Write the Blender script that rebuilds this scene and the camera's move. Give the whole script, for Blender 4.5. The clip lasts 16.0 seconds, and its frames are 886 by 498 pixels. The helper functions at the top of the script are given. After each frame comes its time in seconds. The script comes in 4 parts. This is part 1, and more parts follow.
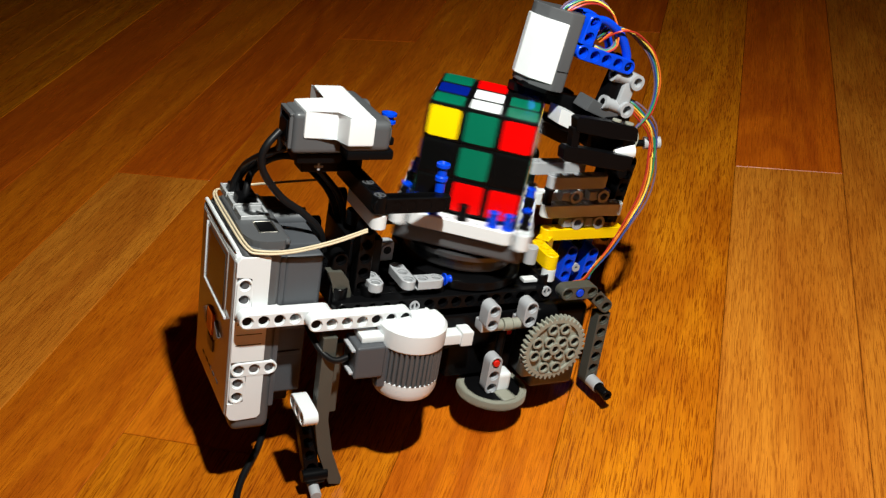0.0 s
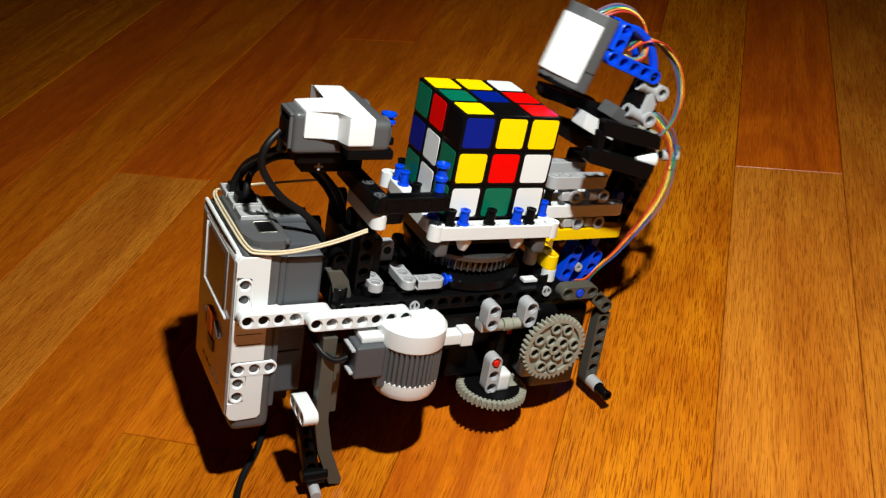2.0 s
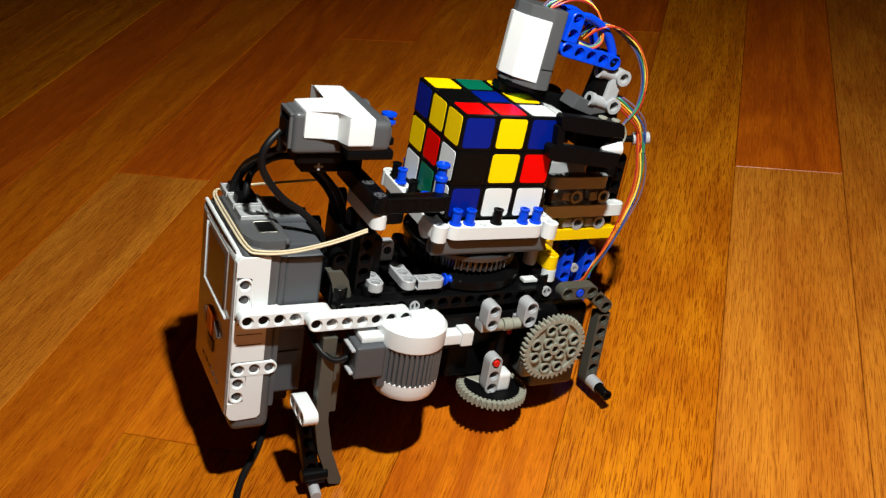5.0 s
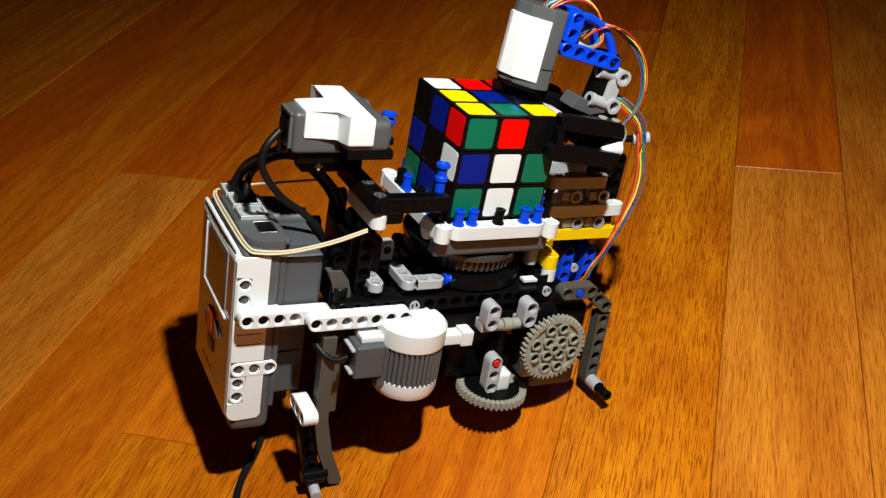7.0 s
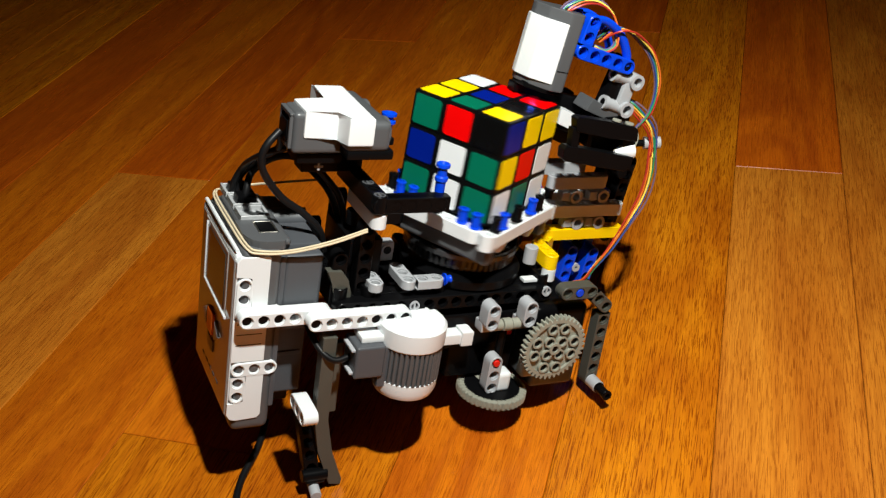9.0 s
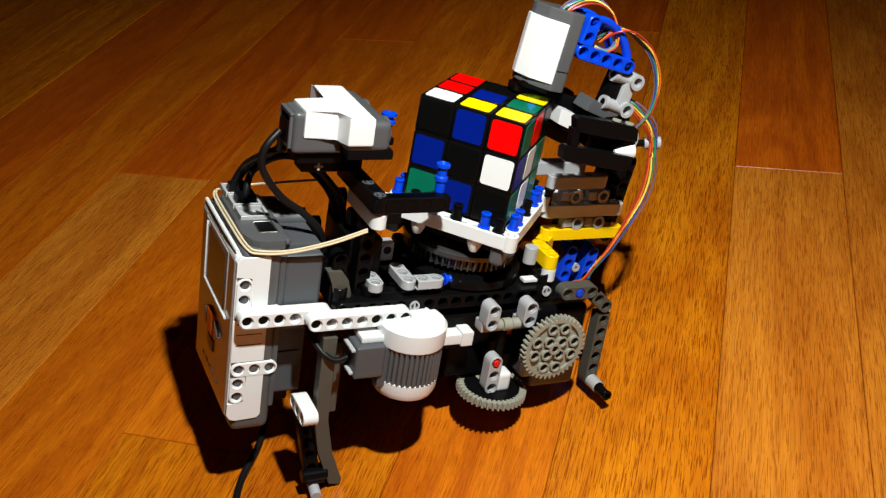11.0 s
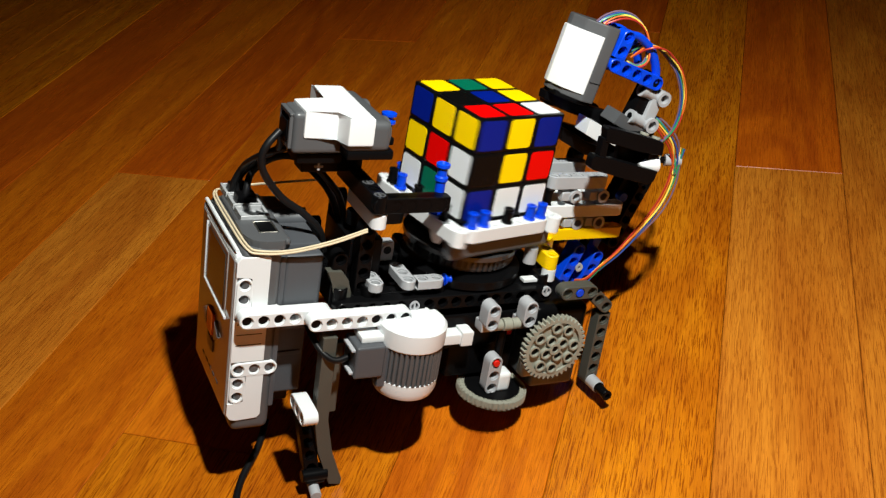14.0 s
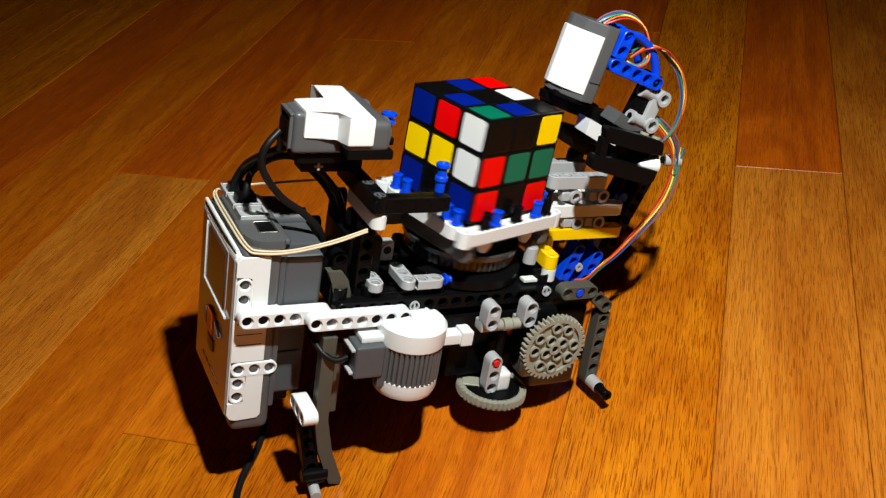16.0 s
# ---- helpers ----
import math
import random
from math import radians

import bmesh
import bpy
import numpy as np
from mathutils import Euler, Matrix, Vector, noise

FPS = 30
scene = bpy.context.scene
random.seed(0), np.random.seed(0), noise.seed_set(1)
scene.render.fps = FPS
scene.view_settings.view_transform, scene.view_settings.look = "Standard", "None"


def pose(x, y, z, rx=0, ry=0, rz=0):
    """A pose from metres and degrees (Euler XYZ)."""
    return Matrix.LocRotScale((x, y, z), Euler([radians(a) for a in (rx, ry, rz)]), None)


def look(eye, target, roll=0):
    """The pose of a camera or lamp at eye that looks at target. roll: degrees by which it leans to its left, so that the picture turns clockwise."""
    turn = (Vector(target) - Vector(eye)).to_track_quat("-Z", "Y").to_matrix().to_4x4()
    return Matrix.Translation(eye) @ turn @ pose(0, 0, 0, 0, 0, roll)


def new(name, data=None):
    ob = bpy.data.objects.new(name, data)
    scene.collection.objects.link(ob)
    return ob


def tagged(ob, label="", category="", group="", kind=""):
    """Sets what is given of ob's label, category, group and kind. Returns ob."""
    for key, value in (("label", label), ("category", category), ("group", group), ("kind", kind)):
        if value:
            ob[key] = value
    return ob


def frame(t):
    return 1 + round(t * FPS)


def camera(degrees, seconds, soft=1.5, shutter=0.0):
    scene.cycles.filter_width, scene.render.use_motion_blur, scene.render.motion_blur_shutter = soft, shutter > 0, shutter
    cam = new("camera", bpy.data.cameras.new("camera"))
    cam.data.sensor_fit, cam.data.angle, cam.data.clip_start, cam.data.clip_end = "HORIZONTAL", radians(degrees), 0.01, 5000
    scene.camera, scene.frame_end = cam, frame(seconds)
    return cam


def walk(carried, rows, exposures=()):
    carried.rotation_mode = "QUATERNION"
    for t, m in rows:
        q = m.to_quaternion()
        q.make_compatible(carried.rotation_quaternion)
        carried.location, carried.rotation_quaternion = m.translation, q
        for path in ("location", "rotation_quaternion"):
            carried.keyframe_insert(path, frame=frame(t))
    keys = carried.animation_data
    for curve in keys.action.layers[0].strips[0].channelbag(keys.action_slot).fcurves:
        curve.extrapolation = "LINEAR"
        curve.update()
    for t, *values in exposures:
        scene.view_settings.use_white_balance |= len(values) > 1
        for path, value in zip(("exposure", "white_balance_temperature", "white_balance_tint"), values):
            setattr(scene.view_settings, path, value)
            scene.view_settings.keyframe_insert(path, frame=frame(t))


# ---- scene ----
cam = camera(48.64, 16.0, soft=1.3, shutter=0.5)
EYE = pose(-0.1917, -0.4236, 0.4023, 55.76, 4.03, -24.13)
walk(cam, [(0.0, EYE), (16.0, EYE)], exposures=((0.0, 0.0), (16.0, 0.0)))

# ---- light ----
world = bpy.data.worlds.new("world")
scene.world = world
world.use_nodes = True
world.node_tree.nodes["Background"].inputs[0].default_value = (0.9, 0.75, 0.6, 1)
world.node_tree.nodes["Background"].inputs[1].default_value = 0.008

lamp_data = bpy.data.lights.new("reading_lamp_light", "SPOT")
lamp_data.energy, lamp_data.color = 23.3, (0.985, 1.0, 0.93)
lamp_data.spot_size, lamp_data.spot_blend, lamp_data.shadow_soft_size = radians(146), 0.9, 0.011
lamp = new("reading_lamp_light", lamp_data)
lamp.matrix_basis = look((-0.015, -0.272, 0.605), (-0.13, -0.10, 0.0))

# ---- materials ----


def material(name, colour, rough=0.35, metal=0.0, vary=0.08, bump=0.03, scale=60.0, coat=0.0, ior=1.5, spec=0.4):
    """A surface with two scales of variation in tone, gloss and relief."""
    m = bpy.data.materials.new(name)
    m.use_nodes = True
    nt = m.node_tree
    p = nt.nodes["Principled BSDF"]
    tc = nt.nodes.new("ShaderNodeTexCoord")
    big, fine = nt.nodes.new("ShaderNodeTexNoise"), nt.nodes.new("ShaderNodeTexNoise")
    big.inputs["Scale"].default_value, fine.inputs["Scale"].default_value = scale, scale * 14
    big.inputs["Detail"].default_value = 4
    nt.links.new(tc.outputs["Object"], big.inputs["Vector"])
    nt.links.new(tc.outputs["Object"], fine.inputs["Vector"])
    mix = nt.nodes.new("ShaderNodeMix")
    mix.data_type = "RGBA"
    mix.inputs["A"].default_value = (*[c * (1 - vary) for c in colour], 1)
    mix.inputs["B"].default_value = (*[min(1, c * (1 + vary)) for c in colour], 1)
    nt.links.new(big.outputs["Fac"], mix.inputs["Factor"])
    nt.links.new(mix.outputs["Result"], p.inputs["Base Color"])
    ramp = nt.nodes.new("ShaderNodeMapRange")
    ramp.inputs["To Min"].default_value, ramp.inputs["To Max"].default_value = rough * 0.75, rough * 1.3
    nt.links.new(big.outputs["Fac"], ramp.inputs["Value"])
    nt.links.new(ramp.outputs["Result"], p.inputs["Roughness"])
    b = nt.nodes.new("ShaderNodeBump")
    b.inputs["Strength"].default_value, b.inputs["Distance"].default_value = bump, 0.0006
    nt.links.new(fine.outputs["Fac"], b.inputs["Height"])
    nt.links.new(b.outputs["Normal"], p.inputs["Normal"])
    p.inputs["Metallic"].default_value, p.inputs["Coat Weight"].default_value = metal, coat
    p.inputs["IOR"].default_value, p.inputs["Specular IOR Level"].default_value = ior, spec
    return m


WHITE = material("white_plastic", (0.70, 0.725, 0.74), 0.32, vary=0.03)
LIGHT = material("light_grey_plastic", (0.37, 0.38, 0.40), 0.34, vary=0.05)
OLDGREY = material("warm_grey_plastic", (0.27, 0.27, 0.22), 0.42, vary=0.08)
STONE = material("dark_grey_plastic", (0.078, 0.081, 0.086), 0.36, vary=0.06)
OLIVE = material("worn_grey_plastic", (0.065, 0.065, 0.054), 0.42, vary=0.08)
SOCKET = material("socket_grey_plastic", (0.36, 0.37, 0.38), 0.36, vary=0.05)
GRAPHITE = material("graphite_plastic", (0.072, 0.075, 0.08), 0.36, vary=0.06)
SLATE = material("battery_grey_plastic", (0.066, 0.071, 0.08), 0.45, vary=0.06)
BLACK = material("black_plastic", (0.003, 0.003, 0.0034), 0.3, vary=0.2, spec=0.09)
RUBBER = material("black_rubber", (0.005, 0.005, 0.0055), 0.42, vary=0.2, spec=0.25)
BLUE = material("blue_plastic", (0.001, 0.05, 0.62), 0.3, vary=0.06, spec=0.25)
YELLOW = material("yellow_plastic", (0.88, 0.56, 0.001), 0.32, vary=0.04)
RED = material("red_plastic", (0.62, 0.012, 0.008), 0.32, vary=0.06)
ORANGE = material("orange_plastic", (0.75, 0.13, 0.01), 0.35, vary=0.05)
BAND = material("tan_rubber_band", (0.60, 0.50, 0.34), 0.55, vary=0.1)
GLOSS = material("glossy_black_plastic", (0.03, 0.03, 0.032), 0.22, vary=0.2, spec=0.8)
SCREEN = material("screen_film", (0.035, 0.04, 0.04), 0.12, vary=0.05)
SHINE = material("bright_shell_plastic", (0.34, 0.33, 0.32), 0.13, vary=0.03, bump=0.01)
METAL = material("metal_contact", (0.65, 0.62, 0.55), 0.3, metal=1.0)
CUBE = material("cube_black_plastic", (0.003, 0.003, 0.003), 0.3, vary=0.2, spec=0.12)
GLOW = bpy.data.materials.new("blue_sensor_lamp")
GLOW.use_nodes = True
GLOW.node_tree.nodes["Principled BSDF"].inputs["Emission Color"].default_value = (0.05, 0.15, 1.0, 1)
GLOW.node_tree.nodes["Principled BSDF"].inputs["Emission Strength"].default_value = 16.0
STICK = {
    "W": material("white_film", (0.74, 0.77, 0.78), 0.3, vary=0.02, bump=0.01),
    "Y": material("yellow_film", (0.92, 0.62, 0.001), 0.3, vary=0.03, bump=0.01, spec=0.15),
    "R": material("red_film", (0.75, 0.001, 0.001), 0.3, vary=0.03, bump=0.01, spec=0.15),
    "G": material("green_film", (0.001, 0.13, 0.07), 0.3, vary=0.05, bump=0.01, spec=0.2),
    "B": material("blue_film", (0.0006, 0.010, 0.20), 0.3, vary=0.05, bump=0.01, spec=0.15),
    "K": material("black_film", (0.003, 0.003, 0.003), 0.25, vary=0.1, bump=0.01, spec=0.1),
}
WIRES = [material(n + "_wire", c, 0.4, vary=0.05) for n, c in (
    ("red", (0.42, 0.03, 0.018)), ("orange", (0.68, 0.15, 0.02)), ("yellow", (0.90, 0.66, 0.10)), ("green", (0.03, 0.24, 0.10)),
    ("blue", (0.03, 0.07, 0.26)), ("violet", (0.16, 0.10, 0.15)))]
PLASTER = material("warm_wall_paint", (0.55, 0.40, 0.27), 0.8, vary=0.04, scale=4)


def oak(name, light, dark, late, pores):
    m = bpy.data.materials.new(name)
    m.use_nodes = True
    nt = m.node_tree
    N, L = nt.nodes, nt.links
    p = N["Principled BSDF"]
    tc, info = N.new("ShaderNodeTexCoord"), N.new("ShaderNodeObjectInfo")
    off = N.new("ShaderNodeVectorMath")
    off.operation = "SCALE"
    off.inputs[0].default_value = (37, 11, 5)
    L.new(info.outputs["Random"], off.inputs["Scale"])
    add = N.new("ShaderNodeVectorMath")
    L.new(tc.outputs["Object"], add.inputs[0])
    L.new(off.outputs[0], add.inputs[1])

    def layer(stretch, scale, detail, dist=0.0, rough=0.6):
        mp = N.new("ShaderNodeMapping")
        mp.inputs["Scale"].default_value = stretch
        L.new(add.outputs[0], mp.inputs["Vector"])
        t = N.new("ShaderNodeTexNoise")
        t.inputs["Scale"].default_value, t.inputs["Detail"].default_value = scale, detail
        t.inputs["Distortion"].default_value, t.inputs["Roughness"].default_value = dist, rough
        L.new(mp.outputs[0], t.inputs["Vector"])
        return t

    def ramp(src, lo, hi, a=0.0, b=1.0):
        r = N.new("ShaderNodeMapRange")
        for k, v in (("From Min", lo), ("From Max", hi), ("To Min", a), ("To Max", b)):
            r.inputs[k].default_value = v
        L.new(src, r.inputs["Value"])
        return r.outputs["Result"]

    def mixc(kind, fac, a, b):
        x = N.new("ShaderNodeMix")
        x.data_type, x.blend_type = "RGBA", kind
        for sock, v in (("Factor", fac), ("A", a), ("B", b)):
            if isinstance(v, (tuple, float)):
                x.inputs[sock].default_value = v
            else:
                L.new(v, x.inputs[sock])
        return x.outputs["Result"]

    cath = layer((1.0, 6.0, 6.0), 4.5, 3, 1.2)
    band = layer((1.0, 30.0, 30.0), 4.0, 6, 0.4)
    streak = layer((1.0, 22.0, 22.0), 34.0, 4, 0.2, 0.7)
    pore = layer((1.0, 27.0, 27.0), 80.0, 1, 0.0, 0.5)
    figure = layer((1.0, 6.5, 6.5), 1.7, 2, 0.5, 0.45)
    bands = N.new("ShaderNodeMath")
    bands.operation = "MULTIPLY"
    bands.inputs[1].default_value = 48.0
    L.new(figure.outputs["Fac"], bands.inputs[0])
    ring = N.new("ShaderNodeMath")
    ring.operation = "SINE"
    L.new(bands.outputs[0], ring.inputs[0])
    tone = mixc("MIX", ramp(cath.outputs["Fac"], 0.36, 0.64), dark, light)
    tone = mixc("MIX", ramp(ring.outputs[0], -0.3, 1.0, 0.0, 0.45), tone, late)
    tone = mixc("MIX", ramp(band.outputs["Fac"], 0.42, 0.75, 0.0, 0.5), tone, late)
    tone = mixc("MULTIPLY", ramp(streak.outputs["Fac"], 0.38, 0.66, 0.0, 0.6), tone, (0.62, 0.52, 0.45, 1))
    tone = mixc("MULTIPLY", ramp(pore.outputs["Fac"], 0.555, 0.60, 0.0, pores), tone, (0.40, 0.25, 0.18, 1))
    each = ramp(info.outputs["Random"], 0.0, 1.0, 0.0, 1.0)
    tone = mixc("MULTIPLY", 1.0, tone, mixc("MIX", each, (0.88, 0.80, 0.74, 1), (1.1, 1.1, 1.05, 1)))
    L.new(tone, p.inputs["Base Color"])
    L.new(ramp(band.outputs["Fac"], 0.3, 0.7, 0.24, 0.36), p.inputs["Roughness"])
    b = N.new("ShaderNodeBump")
    b.inputs["Strength"].default_value, b.inputs["Distance"].default_value = 0.25, 0.0004
    h = mixc("MIX", 0.5, pore.outputs["Color"], band.outputs["Color"])
    L.new(h, b.inputs["Height"])
    b.invert = True
    L.new(b.outputs["Normal"], p.inputs["Normal"])
    p.inputs["Coat Weight"].default_value, p.inputs["Coat Roughness"].default_value = 0.15, 0.12
    p.inputs["Specular IOR Level"].default_value = 0.35
    return m


OAK_RED = oak("russet_oak", (0.64, 0.140, 0.005, 1), (0.50, 0.096, 0.004, 1), (0.36, 0.058, 0.003, 1), 0.4)
OAK = oak("amber_oak", (0.68, 0.226, 0.006, 1), (0.55, 0.155, 0.004, 1), (0.42, 0.096, 0.003, 1), 0.85)
OAK_WARM = oak("warm_oak", (0.71, 0.204, 0.007, 1), (0.58, 0.142, 0.005, 1), (0.43, 0.088, 0.003, 1), 0.5)
OAK_PALE = oak("honey_oak", (0.68, 0.242, 0.022, 1), (0.57, 0.178, 0.014, 1), (0.43, 0.110, 0.008, 1), 0.6)
SEAM = material("dark_joint", (0.12, 0.04, 0.008), 0.7)

# ---- mesh tools: all sizes in centimetres, in the robot's own frame ----
U = 0.8
X, Y, Z = Vector((1, 0, 0)), Vector((0, 1, 0)), Vector((0, 0, 1))


def box(bm, x0, x1, y0, y1, z0, z1, bev=0.06, seg=2, turn=None):
    made = bmesh.ops.create_cube(bm, size=1)["verts"]
    c = Vector(((x0 + x1) / 2, (y0 + y1) / 2, (z0 + z1) / 2))
    for v in made:
        v.co = Vector((v.co.x * abs(x1 - x0), v.co.y * abs(y1 - y0), v.co.z * abs(z1 - z0)))
        v.co = (turn @ v.co if turn else v.co) + c
    if bev:
        edges = list({e for v in made for e in v.link_edges})
        bmesh.ops.bevel(bm, geom=edges, offset=bev, segments=seg, profile=0.6, affect="EDGES")


def frame_of(w):
    w = Vector(w).normalized()
    u = (X if abs(w.x) < 0.8 else Z).cross(w).normalized()
    return u, w.cross(u), w


def lathe(bm, p, w, profile, seg=28):
    """Turns (radius, height) steps about the axis w from p. A radius of 0 closes an end."""
    u, v, w = frame_of(w)
    p = Vector(p)
    rings = []
    for r, h in profile:
        if r <= 0:
            rings.append([bm.verts.new(p + w * h)])
        else:
            rings.append([bm.verts.new(p + w * h + (u * math.cos(a) + v * math.sin(a)) * r) for a in [2 * math.pi * k / seg for k in range(seg)]])
    for a, b in zip(rings, rings[1:]):
        for k in range(seg):
            q = [a[k % len(a)], a[(k + 1) % seg % len(a)], b[(k + 1) % seg % len(b)], b[k % len(b)]]
            q = list(dict.fromkeys(q))
            if len(q) > 2:
                bm.faces.new(q)


def cyl(bm, p, w, r, l, seg=24, ch=0.03):
    lathe(bm, p, w, [(0, 0), (r - ch, 0), (r, ch), (r, l - ch), (r - ch, l), (0, l)], seg)


def beam(bm, p, u, w, n, th=0.76, skip=False):
    """A straight perforated beam: n holes from p along u, hole axis w."""
    p, u, w = Vector(p), Vector(u).normalized(), Vector(w).normalized()
    v = w.cross(u)
    S, R1, R2, D, IN = 16, 0.305, 0.245, 0.09, 0.035
    H = th / 2
    for i in range(1 if skip else 0, n):
        c = p + u * (U * i)
        full, inset, wall = [], [], []
        for k in range(S):
            a = 2 * math.pi * k / S
            x, y = math.cos(a), math.sin(a)
            end = (i == 0 and x < -1e-6) or (i == n - 1 and x > 1e-6)
            if end:
                full.append((0.4 * x, 0.4 * y)), inset.append(((0.4 - IN) * x, (0.4 - IN) * y)), wall.append(True)
            else:
                s = 0.4 / max(abs(x), abs(y))
                fx, fy = s * x, s * y
                e = abs(abs(fy) - 0.4) < 1e-6
                full.append((fx, fy)), inset.append((fx, fy - math.copysign(IN, fy) if e else fy)), wall.append(e)

        def ring(pts, h):
            return [bm.verts.new(c + u * a + v * b + w * h) for a, b in pts]

        circ = lambda r: [(r * math.cos(2 * math.pi * k / S), r * math.sin(2 * math.pi * k / S)) for k in range(S)]
        loops = [ring(inset, H), ring(circ(R1), H), ring(circ(R1), H - D), ring(circ(R2), H - D), ring(circ(R2), -H + D), ring(circ(R1), -H + D), ring(circ(R1), -H), ring(inset, -H)]
        for a, b in zip(loops, loops[1:]):
            for k in range(S):
                j = (k + 1) % S
                bm.faces.new((a[k], a[j], b[j], b[k]))
        o1, o2 = ring(full, H - IN), ring(full, -H + IN)
        for k in range(S):
            j = (k + 1) % S
            if wall[k] and wall[j]:
                bm.faces.new((o1[k], o1[j], loops[0][j], loops[0][k]))
                bm.faces.new((o2[k], o2[j], o1[j], o1[k]))
                bm.faces.new((loops[7][k], loops[7][j], o2[j], o2[k]))


def smooth_path(pts, step=6):
    P = [Vector(p) for p in pts]
    P = [2 * P[0] - P[1]] + P + [2 * P[-1] - P[-2]]
    out = []
    for a, b, c, d in zip(P, P[1:], P[2:], P[3:]):
        for k in range(step):
            t = k / step
            out.append(0.5 * (2 * b + (c - a) * t + (2 * a - 5 * b + 4 * c - d) * t * t + (3 * b - a - 3 * c + d) * t ** 3))
    return out + [P[-2]]


def tube(bm, pts, r, seg=8, step=6, flat=1.0):
    path = smooth_path(pts, step)
    n = (path[1] - path[0]).orthogonal().normalized()
    rings = []
    for i, q in enumerate(path):
        t = (path[min(i + 1, len(path) - 1)] - path[max(i - 1, 0)]).normalized()
        n = (n - t * n.dot(t)).normalized()
        b = t.cross(n)
        rings.append([bm.verts.new(q + (n * math.cos(a) * flat + b * math.sin(a)) * r) for a in [2 * math.pi * k / seg for k in range(seg)]])
    for a, b in zip(rings, rings[1:]):
        for k in range(seg):
            j = (k + 1) % seg
            bm.faces.new((a[k], a[j], b[j], b[k]))
    for e in (rings[0], rings[-1]):
        bm.faces.new(e)


def prism(bm, poly, c, u, v, w, h, bev=0.05):
    """A polygon in the plane (u, v) through c, made h thick along w."""
    c, u, v, w = Vector(c), Vector(u), Vector(v), Vector(w)
    a = [bm.verts.new(c + u * x + v * y) for x, y in poly]
    b = [bm.verts.new(c + u * x + v * y + w * h) for x, y in poly]
    faces = [bm.faces.new(a), bm.faces.new(b[::-1])]
    for k in range(len(a)):
        j = (k + 1) % len(a)
        faces.append(bm.faces.new((a[k], b[k], b[j], a[j])))
    if bev:
        bmesh.ops.bevel(bm, geom=list({e for f in faces for e in f.edges}), offset=bev, segments=2, profile=0.6, affect="EDGES")


def gear(bm, p, w, teeth, r, width, bore=0.25, holes=(), web=0.5, crown=0.0):
    """A spur gear about the axis w: rim of teeth, thinner web with round holes."""
    u, v, w = frame_of(w)
    p = Vector(p)
    n = teeth * 4
    prof = []
    for k in range(n):
        a = 2 * math.pi * k / n
        prof.append((a, r if k % 4 in (1, 2) else r - 0.19))
    pt = lambda a, q, h: p + w * h + (u * math.cos(a) + v * math.sin(a)) * q
    H = width / 2
    o1 = [bm.verts.new(pt(a, q, H)) for a, q in prof]
    o2 = [bm.verts.new(pt(a, q, -H)) for a, q in prof]
    ri = r - 0.38
    i1, i2 = [bm.verts.new(pt(a, ri, H)) for a, q in prof], [bm.verts.new(pt(a, ri, -H)) for a, q in prof]
    wh = H * web
    j1, j2 = [bm.verts.new(pt(a, ri, wh)) for a, q in prof], [bm.verts.new(pt(a, ri, -wh)) for a, q in prof]
    for k in range(n):
        j = (k + 1) % n
        for a, b in ((o2, o1), (o1, i1), (i1, j1), (i2, o2), (j2, i2)):
            bm.faces.new((a[k], a[j], b[j], b[k]))
    c1, c2 = bm.verts.new(p + w * wh), bm.verts.new(p - w * wh)
    for k in range(n):
        j = (k + 1) % n
        bm.faces.new((j1[k], j1[j], c1))
        bm.faces.new((j2[j], j2[k], c2))
    if crown:
        for k in range(teeth):
            a = 2 * math.pi * (k + 0.5) / teeth
            rad = u * math.cos(a) + v * math.sin(a)
            q = [pt(a, r - 0.42, 0), pt(a, r - 0.02, 0)]
            t = w.cross(rad) * 0.07
            vs = [bm.verts.new(s + t * e + w * h) for s in q for e in (-1, 1) for h in (0, crown)]
            for f in ((0, 1, 3, 2), (4, 6, 7, 5), (0, 4, 5, 1), (2, 3, 7, 6), (1, 5, 7, 3)):
                bm.faces.new([vs[x] for x in f])
    for hx, hy, hr in holes:
        c = p + u * hx + v * hy
        lathe(bm, c + w * wh * 0.5, w, [(hr, 0), (hr + 0.1, 0), (hr + 0.1, H - wh * 0.5 + 0.02), (hr, H - wh * 0.5 + 0.02), (hr, 0.0)], 14)


def peg(bm, p, w, l, r=0.245):
    """A hollow friction pin with a collar at p and a lip at its tip."""
    lathe(bm, p, w, [(0, -0.02), (0.33, -0.02), (0.33, 0.07), (r, 0.09), (r, l - 0.2), (r * 0.9, l - 0.16), (r * 1.12, l - 0.1), (r * 1.12, l - 0.02), (r * 0.85, l), (r * 0.62, l), (r * 0.62, l - 0.5), (0, l - 0.5)], 16)


def done(bm, name, sharp=38):
    bmesh.ops.remove_doubles(bm, verts=bm.verts, dist=0.0008)
    bmesh.ops.recalc_face_normals(bm, faces=bm.faces)
    bmesh.ops.scale(bm, vec=(0.01, 0.01, 0.01), verts=bm.verts)
    me = bpy.data.meshes.new(name)
    bm.to_mesh(me)
    bm.free()
    me.polygons.foreach_set("use_smooth", [True] * len(me.polygons))
    me.set_sharp_from_angle(angle=radians(sharp))
    return me


def part(name, bm, material_of, parent, label=""):
    me = done(bm, name)
    me.materials.append(material_of)
    ob = new(name, me)
    ob.parent = parent
    flat = ob.modifiers.new("flat_faces", "WEIGHTED_NORMAL")
    flat.keep_sharp, flat.weight = True, 90
    return tagged(ob, label)


